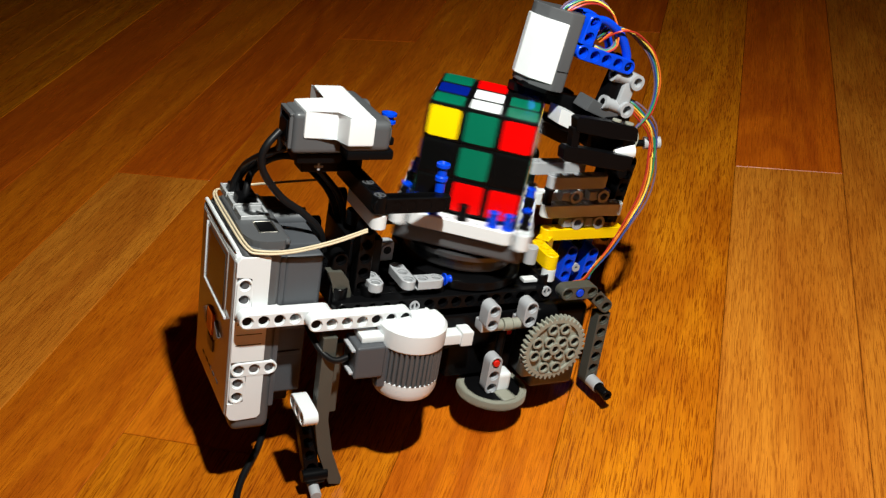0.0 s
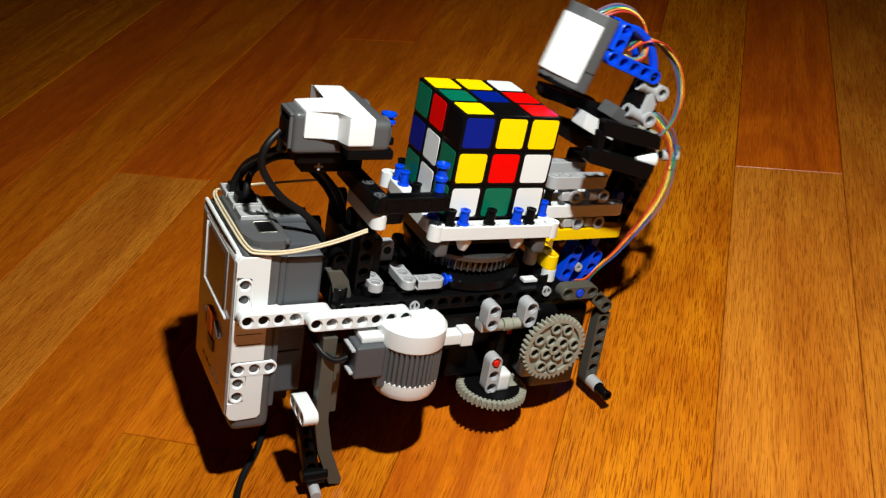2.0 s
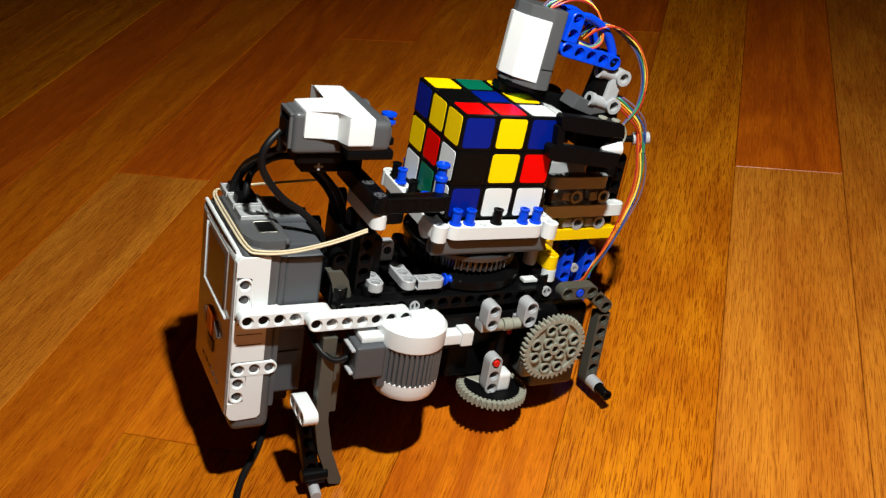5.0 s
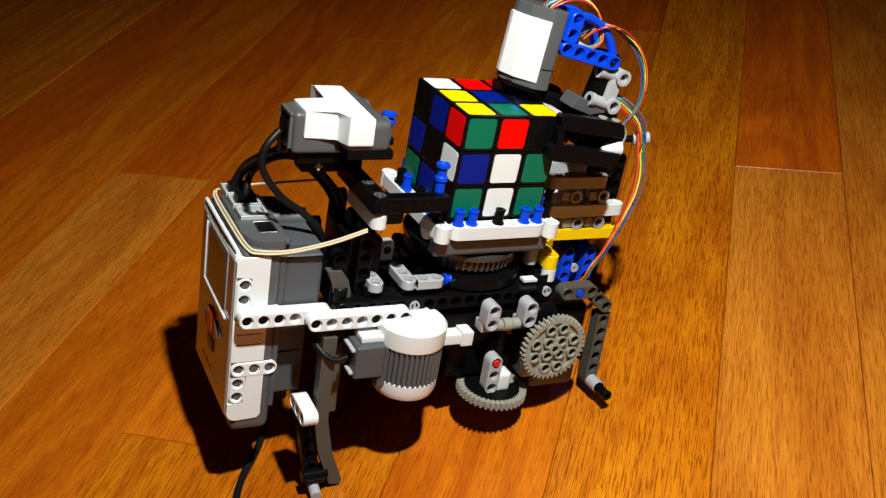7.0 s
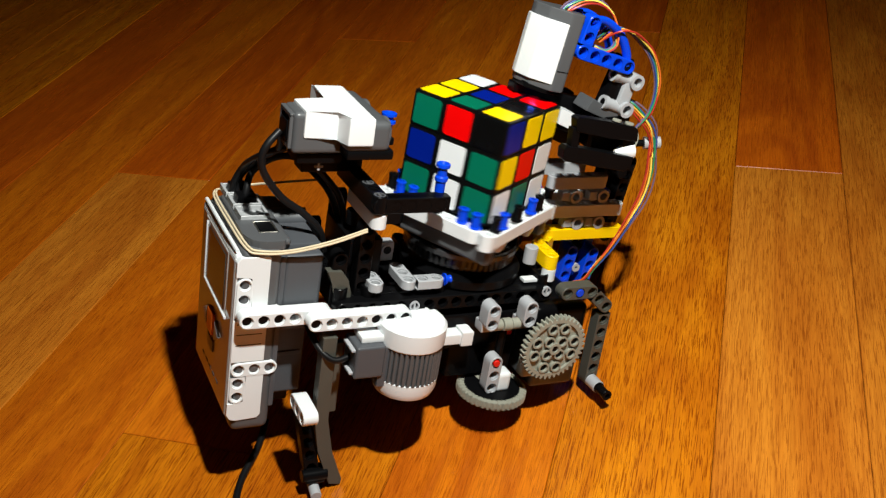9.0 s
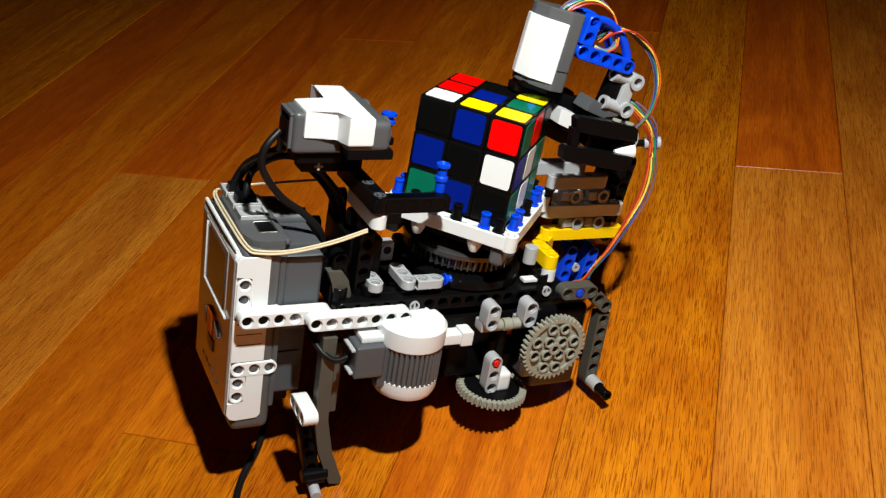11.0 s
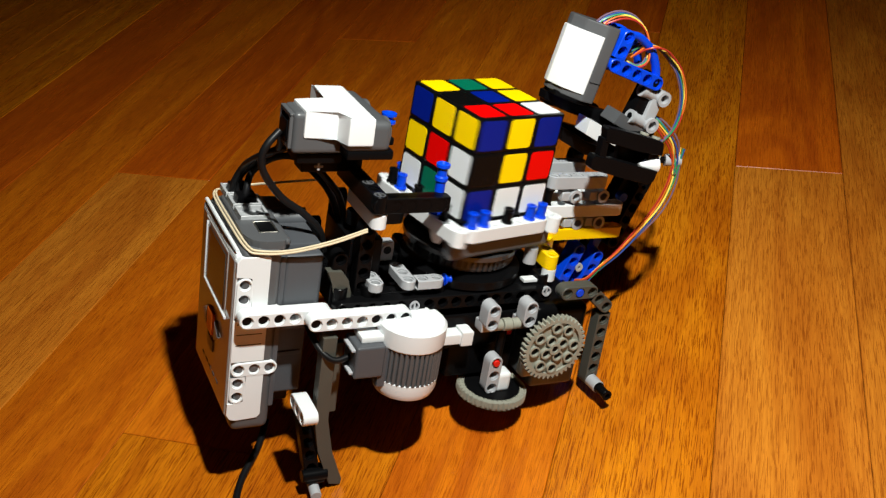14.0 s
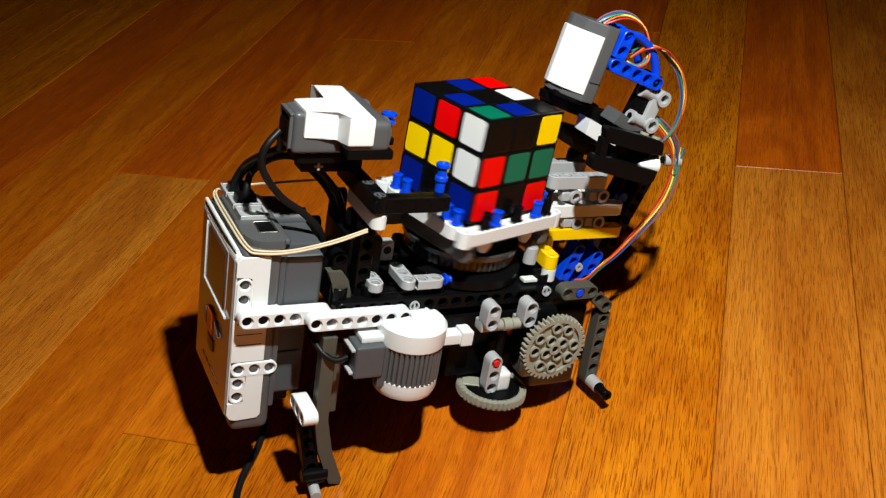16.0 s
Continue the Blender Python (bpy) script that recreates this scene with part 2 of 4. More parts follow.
def made(fn, *a, **k):
    bm = bmesh.new()
    fn(bm, *a, **k)
    return bm


def beam_part(name, p, u, w, n, m, parent, label="", th=0.76):
    return part(name, made(beam, p, u, w, n, th), m, parent, label)


# ---- the room: oak floor, plain walls and ceiling ----
def room():
    bm = bmesh.new()
    box(bm, -260, 260, -260, 260, -6, -1.05, 0)
    me = done(bm, "floor")
    me.materials.append(SEAM)
    floor = tagged(new("floor", me), "varnished oak strip floor with honey-coloured planks", "floor", kind="structure")
    for name, b in (("wall_north", (-260, 260, 260, 272, -6, 250)), ("wall_south", (-260, 260, -272, -260, -6, 250)),
                    ("wall_east", (260, 272, -260, 260, -6, 250)), ("wall_west", (-272, -260, -260, 260, -6, 250)), ("ceiling", (-272, 272, -272, 272, 250, 262))):
        me = done(made(box, *b, 0), name)
        me.materials.append(PLASTER)
        tagged(new(name, me), "plain painted " + name.split("_")[0] + " in warm tan", name.split("_")[0], kind="structure")
    return floor


def planks(floor):
    """Rows of boards along the floor's grain, each a bevelled board of its own."""
    rng = random.Random(4)
    seams = [-21.75, -13.65, -5.2, 3.3, 11.6, 19.97, 28.77, 37.65, 46.25, 55.5]
    seams = [-21.75 - 8.3 * k for k in range(14, 0, -1)] + seams + [55.5 + 8.5 * k for k in range(1, 13)]
    ends = {-21.75: 26.9, -5.2: 53.9, 28.77: 18.0, 3.3: 10.0, 11.6: -10.4, 19.97: 48.7}
    # which boards are paler or redder, by row: below and beyond the row's end joint; golden near and russet far also
    # paints in the light's falloff
    tones = {-30.05: (OAK_PALE, OAK_PALE), -21.75: (OAK_PALE, OAK_RED), -13.65: (OAK, OAK_RED), -5.2: (OAK_WARM, OAK_RED), 3.3: (OAK, OAK_WARM), 11.6: (OAK, OAK_WARM), 19.97: (OAK_WARM, OAK_RED), 28.77: (OAK_PALE, OAK_RED),
             37.65: (OAK_WARM, OAK_RED), 46.25: (OAK_RED, OAK_RED)}
    turn = Matrix.Rotation(radians(50.1), 4, "Z")

    def lay(a, b, c, d, oak_of):
        w, l = b - a - 0.03, d - c - 0.03
        dip = rng.uniform(0, 0.012)
        me = done(made(box, -l / 2, l / 2, -w / 2, w / 2, -1.0, 0, 0.05, 1), "plank", 30)
        me.materials.append(oak_of)
        ob = new("plank", me)
        ob.parent = floor
        ob.matrix_basis = turn @ pose((c + d) / 200, (a + b) / 200, -dip / 100)

    laid = []
    for a, b in zip(seams, seams[1:]):
        lo = ends.get(a, rng.uniform(67, 76))
        row = [lo]
        while row[-1] < 150:
            row.append(row[-1] + rng.uniform(70, 120))
        while row[0] > -90:
            row.insert(0, row[0] - rng.uniform(95, 110))
        low, high = tones.get(round(a, 2), (OAK, OAK_RED) if a > -30 else (OAK_PALE, OAK_PALE))
        for c, d in zip(row, row[1:]):
            lay(a, b, c, d, low if c < lo else high)
        laid.append((a, b, row[0], row[-1]))
    # the rest of the room, out to the walls
    k, q = math.cos(radians(50.1)), math.sin(radians(50.1))
    outer = [(seams[0] - 8.3 * (n + 1), seams[0] - 8.3 * n, 0, 0) for n in range(23)] + [(seams[-1] + 8.5 * n, seams[-1] + 8.5 * (n + 1), 0, 0) for n in range(20)]
    for a, b, c0, d0 in laid + outer:
        lo = max(max((-258 + v * q) / k, (-258 - v * k) / q) for v in (a, b))
        hi = min(min((258 + v * q) / k, (258 - v * k) / q) for v in (a, b))
        for c, d in ((lo, c0), (d0, hi)):
            while d - c > 6:
                e = min(d, c + rng.uniform(95, 140))
                lay(a, b, c, e, OAK)
                c = e


# ---- the robot ----
ROBOT = pose(0, 0, 0.151, -3.767, 15.758, 0)
robot = tagged(new("puzzle_solving_robot"), "tilted cube-solving robot of grey, white and black construction beams", "robot")
robot.matrix_basis = ROBOT
CT = pose(0, 0, 0, 2.2, 0.9, 0)


def controller(robot):
    """The upright programmable brick with its screen, buttons, sockets and battery."""
    bm = bmesh.new()
    box(bm, -13.15, -11.1, -2.42, 4.62, -14.75, -4.3, 0.45, 4)
    case = part("controller", bm, STONE, robot, "grey and white programmable controller brick standing upright")
    bm = bmesh.new()
    box(bm, -13.42, -11.72, -2.18, 4.7, -13.98, -4.62, 0.25, 3)
    part("shell", bm, WHITE, case, "glossy white front shell")
    for b in ((-13.40, -11.68, -2.47, -1.9, -10.5, -8.1, 0.1, 2),
              (-13.42, -13.34, -2.45, -1.9, -13.6, -5.2, 0.03, 1)):
        part("side_panel", made(box, *b[:6], 0.03, 1), WHITE, case)
    for poly in ([(-13.42, -5.72), (-13.42, -4.9), (-13.2, -4.66), (-11.85, -4.62), (-11.75, -4.72), (-11.75, -7.9), (-12.575, -7.9), (-12.575, -5.72)],
                 [(-13.42, -12.92), (-12.575, -12.92), (-12.575, -11.2), (-11.64, -11.2), (-11.64, -13.75), (-11.8, -13.95), (-12.95, -14.0), (-13.25, -13.9), (-13.42, -13.6)]):
        part("side_panel", made(prism, poly, (0, -1.9, 0), X, Z, -Y, 0.6, 0.05), WHITE, case)
    part("face_plate", made(box, -13.47, -13.3, -2.25, 4.45, -13.8, -4.85, 0.14, 3), SHINE, case, "glossy grey face")
    # raised dark strips paint the shade of grooves; nothing is cut in
    bm = bmesh.new()
    for z in (-8.3, -8.9, -9.5):
        box(bm, -13.2, -11.9, -2.49, -2.41, z - 0.025, z + 0.025, 0.01, 1)
    part("groove", bm, STONE, case)
    bm = bmesh.new()
    beam(bm, (-12.96, -2.22, -10.94), X, Y, 3, 0.6)
    beam(bm, (-12.96, -2.22, -10.94), -Z, Y, 3, 0.6, skip=True)
    part("hole_strip", bm, WHITE, case)
    bm = bmesh.new()
    beam(bm, (-12.96, -2.22, -7.74), Z, Y, 3, 0.6)
    beam(bm, (-12.96, -2.22, -7.74), X, Y, 3, 0.6, skip=True)
    part("hole_strip", bm, WHITE, case)
    bm = bmesh.new()
    box(bm, -13.53, -13.3, -1.15, 3.55, -8.65, -4.95, 0.12, 2)
    frame = part("screen_frame", bm, SHINE, case, "pale glossy bezel round the screen")
    part("screen", made(box, -13.56, -13.4, -0.9, 3.3, -8.35, -5.2, 0.04, 1), SCREEN, frame, "dark display, switched low")
    bm = bmesh.new()
    box(bm, -13.66, -13.3, 0.65, 1.75, -10.7, -9.4, 0.12, 2)
    part("enter_button", bm, ORANGE, case, "orange square button")
    for y, s in ((2.35, 1), (-0.15, -1)):
        bm = bmesh.new()
        prism(bm, [(0.45 * s, 0), (-0.4 * s, 0.6), (-0.4 * s, -0.6)], (-13.3, y, -10.1), Y, Z, -X, 0.34, 0.08)
        part("arrow_button", bm, LIGHT, case)
    part("exit_button", made(box, -13.56, -13.3, 0.6, 1.8, -11.7, -11.0, 0.1, 2), STONE, case)
    bm = bmesh.new()
    for k in range(5):
        box(bm, -13.5, -13.38, -0.6 + 0.75 * k, -0.2 + 0.75 * k, -12.9, -12.75, 0.02, 1)
    part("print_bar", bm, STONE, case)
    bm = bmesh.new()
    box(bm, -11.25, -10.95, -2.4, 4.5, -13.4, -4.75, 0.1, 2)
    box(bm, -10.98, -9.03, -2.38, 4.5, -8.9, -4.7, 0.2, 3)
    box(bm, -10.98, -9.2, -1.35, 4.3, -13.35, -8.8, 0.18, 3)
    part("battery_pack", bm, SLATE, case, "blue-grey battery pack on the back")
    part("rib", made(box, -10.9, -9.4, -1.42, -1.2, -11.0, -10.75, 0.03, 1), SLATE, case)
    part("shell_rim", made(tube, [(-13.3, 4.5, -4.52), (-13.32, 2.5, -4.5), (-13.32, 0.2, -4.5), (-13.28, -1.95, -4.54)], 0.105, 8, 4), WHITE, case, "bright white edge of the shell")
    # white tubes paint the light caught on the grey bezel's edge
    bm = bmesh.new()
    for p, q in (((2.94, -5.1), (2.9, -8.34)), ((2.9, -8.34), (-1.5, -8.42))):
        tube(bm, [(-13.56, *p), (-13.56, *q)], 0.07, 8, 3)
    part("bezel_glint", bm, WHITE, case, "white line standing in for the lit edge of the screen bezel")
    # sockets on the upper end
    bm = bmesh.new()
    box(bm, -12.75, -10.6, -1.9, 4.1, -4.45, -4.05, 0.25, 3)
    part("socket_plate", bm, STONE, case)
    for y in (4.05, 2.55, 1.0):
        bm = bmesh.new()
        for b in ((-12.6, -11.1, y - 0.68, y - 0.57, -4.1, -3.72), (-12.6, -11.1, y + 0.57, y + 0.68, -4.1, -3.72), (-12.6, -12.45, y - 0.65, y + 0.65, -4.1, -3.72), (-11.25, -11.1, y - 0.65, y + 0.65, -4.1, -3.72), (-12.5, -11.2, y - 0.65, y + 0.65, -4.12, -3.99), (-11.6, -11.3, y - 0.25, y + 0.25, -4.1, -3.8)):
            box(bm, *b, 0.02, 1)
        part("cable_socket", bm, SOCKET, case, "pale grey plug socket")
    bm = bmesh.new()
    prism(bm, [(-12.9, 0.4), (-12.9, -1.2), (-12.8, -1.6), (-12.6, -1.95), (-12.3, -2.15), (-11.9, -2.25), (-11.1, -2.25), (-10.95, -2.1), (-10.95, 0.4)], (0, 0, -4.45), X, Y, Z, 0.52, 0.06)
    part("data_socket_plate", bm, STONE, case, "dark grey plate with rounded corners")
    bm = bmesh.new()
    for b in ((-12.1, -12.02, -1.25, 0.1), (-11.18, -11.1, -1.25, 0.1), (-12.1, -11.1, 0.02, 0.1), (-12.1, -11.1, -1.25, -1.17)):
        box(bm, *b, -4.0, -3.9, 0.01, 1)
    part("data_socket_rim", bm, METAL, case, "thin metal rim")
    part("data_socket", made(box, -12.03, -11.17, -1.18, 0.03, -4.05, -3.925, 0), BLACK, case)
    bm = bmesh.new()
    box(bm, -10.9, -8.95, -1.6, 1.0, -4.85, -4.45, 0.12, 2)
    tube(bm, [(-10.9, 1.9, -4.6), (-9.9, 1.8, -4.55), (-8.8, 1.6, -4.5)], 0.55, 14, 4)
    box(bm, -11.2, -9.6, 2.6, 4.3, -4.9, -4.3, 0.2, 2)
    part("battery_lid", bm, SLATE, case)
    # rubber band wound over the upper end
    bm = bmesh.new()
    tube(bm, [(-7.3, -3.35, -3.1), (-9.0, -3.1, -3.8), (-10.9, -2.75, -4.35), (-12.4, -2.55, -4.42), (-12.95, -2.1, -4.3), (-13.1, 0.5, -4.2), (-13.1, 3.6, -4.15), (-12.9, 4.55, -4.1), (-12.4, 4.9, -4.1)], 0.06, 8, 8)
    tube(bm, [(-7.3, -3.3, -3.0), (-9.0, -3.05, -3.69), (-10.9, -2.72, -4.24), (-12.35, -2.5, -4.3), (-12.86, -2.05, -4.19), (-13.0, 0.5, -4.08), (-13.0, 3.6, -4.04), (-12.8, 4.55, -4.0)], 0.058, 8, 8)
    tube(bm, [(-12.4, 4.9, -4.05), (-10.5, 4.9, -3.9), (-7.5, 4.6, -3.6), (-6.5, 4.4, -3.5)], 0.07, 8, 8)
    part("rubber_band", bm, BAND, robot, "pale tan rubber band stretched round the controller")


def range_sensor(robot):
    """The T-shaped distance sensor looking at the cube."""
    bm = bmesh.new()
    box(bm, -8.7, -6.45, -2.8, 2.5, 0.75, 2.28, 0.38, 4)
    box(bm, -11.0, -8.0, -1.72, 0.15, 0.28, 2.35, 0.3, 4)
    body = part("range_sensor", bm, GRAPHITE, robot, "white and grey T-shaped distance sensor")
    bm = bmesh.new()
    prism(bm, [(-10.52, -1.82), (-8.86, -1.82), (-8.72, -2.94), (-7.4, -2.94), (-7.2, 2.52), (-8.9, 2.52), (-8.8, 0.2), (-10.52, 0.2)], (0, 0, 1.12), X, Y, Z, 1.36, 0.13)
    part("cover", bm, WHITE, body, "glossy white T-shaped cover")
    part("underside", made(box, -8.6, -6.2, -2.75, 2.5, 0.35, 0.85, 0.15, 2), BLACK, body)
    for y in (-1.5, 1.2):
        bm = bmesh.new()
        lathe(bm, (-6.55, y, 1.42), X, [(0.75, -0.1), (0.75, 0.25), (0.7, 0.32), (0.6, 0.3), (0.58, 0.05), (0, 0.05)], 32)
        eye = part("eye_ring", bm, STONE, body, "grey rim round the sensor eye")
        part("eye_mesh", made(cyl, (-6.5, y, 1.42), X, 0.57, 0.14), LIGHT, eye)
    bm = bmesh.new()
    for b in ((-11.15, -10.9, -1.5, -1.3, 0.6, 2.2), (-11.15, -10.9, -0.05, 0.1, 0.6, 2.2), (-11.15, -10.9, -1.5, 0.1, 2.05, 2.25), (-11.15, -10.9, -1.5, 0.1, 0.5, 0.7)):
        box(bm, *b, 0.03, 1)
    part("plug_housing", bm, STONE, body)
    part("plug", made(box, -11.2, -10.9, -1.2, -0.15, 0.8, 1.8, 0.08, 2), BLACK, body)
    bm = bmesh.new()
    box(bm, -10.6, -8.3, -1.4, 0.2, -0.3, 0.2, 0.08, 2)
    box(bm, -10.2, -8.3, -1.0, 0.2, -0.9, 0.0, 0.08, 2)
    part("mount", bm, BLACK, body)
    bm = bmesh.new()
    for w in (X, Z):
        box(bm, -9.35 - (0.22 if w is X else 0.07), -9.35 + (0.22 if w is X else 0.07), -1.12, -0.9, -0.55 - (0.22 if w is Z else 0.07), -0.55 + (0.22 if w is Z else 0.07), 0.02, 1)
    part("axle_end", bm, LIGHT, body)
    bm = bmesh.new()
    lathe(bm, (-5.22, 0.6, 0.72), Z, [(0, -0.6), (0.24, -0.6), (0.24, 0.35), (0.38, 0.42), (0.38, 0.55), (0.25, 0.62), (0.25, 0.75), (0.4, 0.82), (0.4, 0.95), (0.2, 0.98), (0, 0.8)], 20)
    part("pin", bm, BLUE, body, "blue stop pin")
    part("pin_arm", made(box, -6.6, -4.9, 0.25, 0.95, 0.02, 0.4, 0.08, 2), BLACK, body)


def holder(robot):
    """Black bracket that carries the distance sensor and reaches to the cube."""
    beam_part("sensor_arm", (-7.0, -3.5, -1.55), Y, Z, 7, BLACK, robot, "black sensor arm beam", 0.9)
    bm = bmesh.new()
    beam(bm, (-7.0, -3.45, -1.6), X, Y, 5, 0.76)
    box(bm, -6.9, -3.25, -3.8, -3.15, -2.0, -1.2, 0.1, 2)
    part("cross_beam", bm, BLACK, robot)
    box_bm = made(box, -9.0, -6.6, 0.0, 0.9, -1.3, -0.5, 0.1, 2)
    part("sensor_bracket", box_bm, BLACK, robot)
    beam_part("post_beam", (-6.85, -3.4, -2.5), Y, Z, 5, WHITE, robot, "white beam under the sensor arm", 0.78)
    for p in ((-7.0, -1.9, -1.1), (-7.0, -3.5, -1.12)):
        bm = bmesh.new()
        lathe(bm, p, Z, [(0.3, -0.1), (0.3, 0.02), (0.22, 0.02), (0.22, -0.1)], 18)
        box(bm, p[0] - 0.06, p[0] + 0.06, p[1] - 0.2, p[1] + 0.2, p[2] - 0.1, p[2] + 0.0, 0)
        part("pin", bm, STONE, robot)
    bm = bmesh.new()
    lathe(bm, (-3.55, -2.95, -1.25), Z, [(0, 0), (0.25, 0), (0.26, 0.55), (0.33, 0.62), (0.33, 0.8), (0.25, 0.88), (0.25, 1.25), (0.36, 1.34), (0.36, 1.5), (0.27, 1.54), (0.19, 1.4), (0, 1.4)], 22)
    part("stop_pin", bm, BLUE, robot, "stack of blue pins beside the cube")
    for x, y in ((-6.9, -2.2), (-8.2, -2.2), (-6.9, 2.0), (-8.2, 2.0)):
        bm = bmesh.new()
        beam(bm, (x, y, -3.4 if x > -7 else -5.0), -Z, X if y > 0 else Y, 6 if x > -7 else 4)
        part("upright_beam", bm, BLACK, robot)
    beam_part("support_beam", (-6.9, -0.4, -3.6), X, Z, 4, BLACK, robot)
    bm = bmesh.new()
    box(bm, -7.4, -5.6, -1.6, 2.2, -7.0, -4.4, 0.1, 2)
    part("gearbox", bm, BLACK, robot)


def chassis(robot):
    """Black frame under the turntable."""
    for y, n, x in ((-3.0, 16, -8.1), (-2.2, 16, -8.1), (2.2, 16, -8.1), (3.0, 16, -8.1)):
        beam_part("frame_beam", (x, y, -7.45), X, Y, n, BLACK, robot)
    for x in (-8.1, -6.5, -2.5, 0.7, 3.9):
        beam_part("cross_beam", (x, -2.6, -6.85), Y, Z, 8, BLACK, robot)
    bm = bmesh.new()
    box(bm, -8.0, 4.2, -2.6, 3.0, -8.4, -7.6, 0.08, 1)
    part("base_plate", bm, BLACK, robot)
    for p in ((-4.14, -3.38, -7.5), (3.9, -3.38, -7.25)):
        bm = bmesh.new()
        lathe(bm, p, -Y, [(0.29, -0.1), (0.29, 0.06), (0.2, 0.06), (0.2, -0.1)], 18)
        box(bm, p[0] - 0.05, p[0] + 0.05, p[1] - 0.04, p[1] + 0.1, p[2] - 0.24, p[2] + 0.24, 0)
        part("pin", bm, LIGHT, robot)
    bm = bmesh.new()
    beam(bm, (-4.5, -1.35, -6.35), -Y, Z, 3, 0.5)
    beam(bm, (-4.5, -2.95, -6.35), X, Z, 3, 0.5, skip=True)
    part("angle_bracket", bm, LIGHT, robot, "light grey L-shaped beam")
    peg(bm := bmesh.new(), (-2.4, -2.9, -6.3), X, 0.4, 0.2)
    part("pin", bm, BLUE, robot)
    bm = bmesh.new()
    beam(bm, (-6.3, -2.1, -6.4), -Y, Z, 2, 0.5)
    part("connector", bm, LIGHT, robot)
    bm = bmesh.new()
    box(bm, -5.47, -4.62, -1.0, -0.3, -6.0, -4.92, 0.1, 2)
    lathe(bm, (-5.02, -1.02, -5.35), -Y, [(0.24, -0.02), (0.34, -0.02), (0.34, 0.05), (0.24, 0.05), (0.24, -0.02)], 20)
    block = part("connector", bm, LIGHT, robot, "light grey one-hole block")
    # black disc paints the dark inside of the hole; the block is solid
    part("hole_shade", made(cyl, (-5.02, -1.01, -5.35), -Y, 0.235, 0.03, 20, 0.005), BLACK, block)
    # legs
    bm = bmesh.new()
    prism(bm, [(-9.2, -8.6), (-8.42, -8.6), (-8.42, -13.6), (-8.05, -15.7), (-7.39, -17.2), (-7.2, -17.6), (-7.24, -17.98), (-7.95, -17.85), (-8.25, -16.95), (-8.78, -15.55), (-9.15, -13.7)], (0, -3.3, 0), X, Z, -Y, 0.7, 0.08)
    part("leg", bm, OLIVE, robot, "worn grey bent beam used as a front leg")
    part("leg_plate", made(box, -8.35, -7.6, -2.9, -2.55, -13.9, -9.6, 0.06, 2), OLIVE, robot)
    bm = bmesh.new()
    box(bm, -9.3, -8.2, -4.15, -3.2, -17.55, -16.85, 0.12, 2)
    cyl(bm, (-9.5, -3.9, -17.1), X, 0.33, 1.4)
    part("foot_block", bm, BLACK, robot)
    bm = bmesh.new()
    beam(bm, (-9.5, -3.0, -13.6), Vector((0.6, -0.5, -3.4)), Y, 5, 0.76)
    part("leg", bm, BLACK, robot)
    bm = bmesh.new()
    cyl(bm, (-8.75, -3.7, -17.85), Vector((-0.1, -1, -0.1)), 0.3, 1.0)
    part("foot_bush", bm, LIGHT, robot)
    bm = bmesh.new()
    beam(bm, (-9.78, -3.1, -12.75), -Y, X, 3, 0.8)
    part("stub_beam", bm, WHITE, robot, "short white beam end")
    bm = bmesh.new()
    prism(bm, [(-8.92, -5.5), (-8.1, -5.55), (-7.7, -6.1), (-7.5, -6.8), (-7.45, -8.2), (-8.2, -8.2), (-8.3, -7.2), (-8.6, -6.2)], (0, -2.2, 0), X, Z, -Y, 0.55, 0.08)
    part("curved_beam", bm, OLIVE, robot)
    for y in (3.2,):
        bm = bmesh.new()
        beam(bm, (-8.75, y, -8.5), -Z, X, 11, 0.76)
        part("leg", bm, OLIVE, robot)
    bm = bmesh.new()
    beam(bm, (7.55, 3.4, -6.9), -Z, Y, 9, 0.76)
    part("leg", bm, STONE, robot)


def side_beams(robot):
    beam_part("side_beam", (-12.93, -2.9, -7.74), X, Y, 6, WHITE, robot, "white perforated beam")
    beam_part("side_beam", (-9.69, -3.7, -7.74), X, Y, 7, WHITE, robot, "white perforated beam")
    for x in (-12.93, -12.13, -11.33):
        part("pin", made(cyl, (x, -3.15, -7.74), Y, 0.24, 0.5), BLACK, robot)
    for x in (-9.69, -6.49, -5.69, -4.89):
        part("pin", made(cyl, (x, -3.95, -7.74), Y, 0.24, 0.5), BLACK, robot)


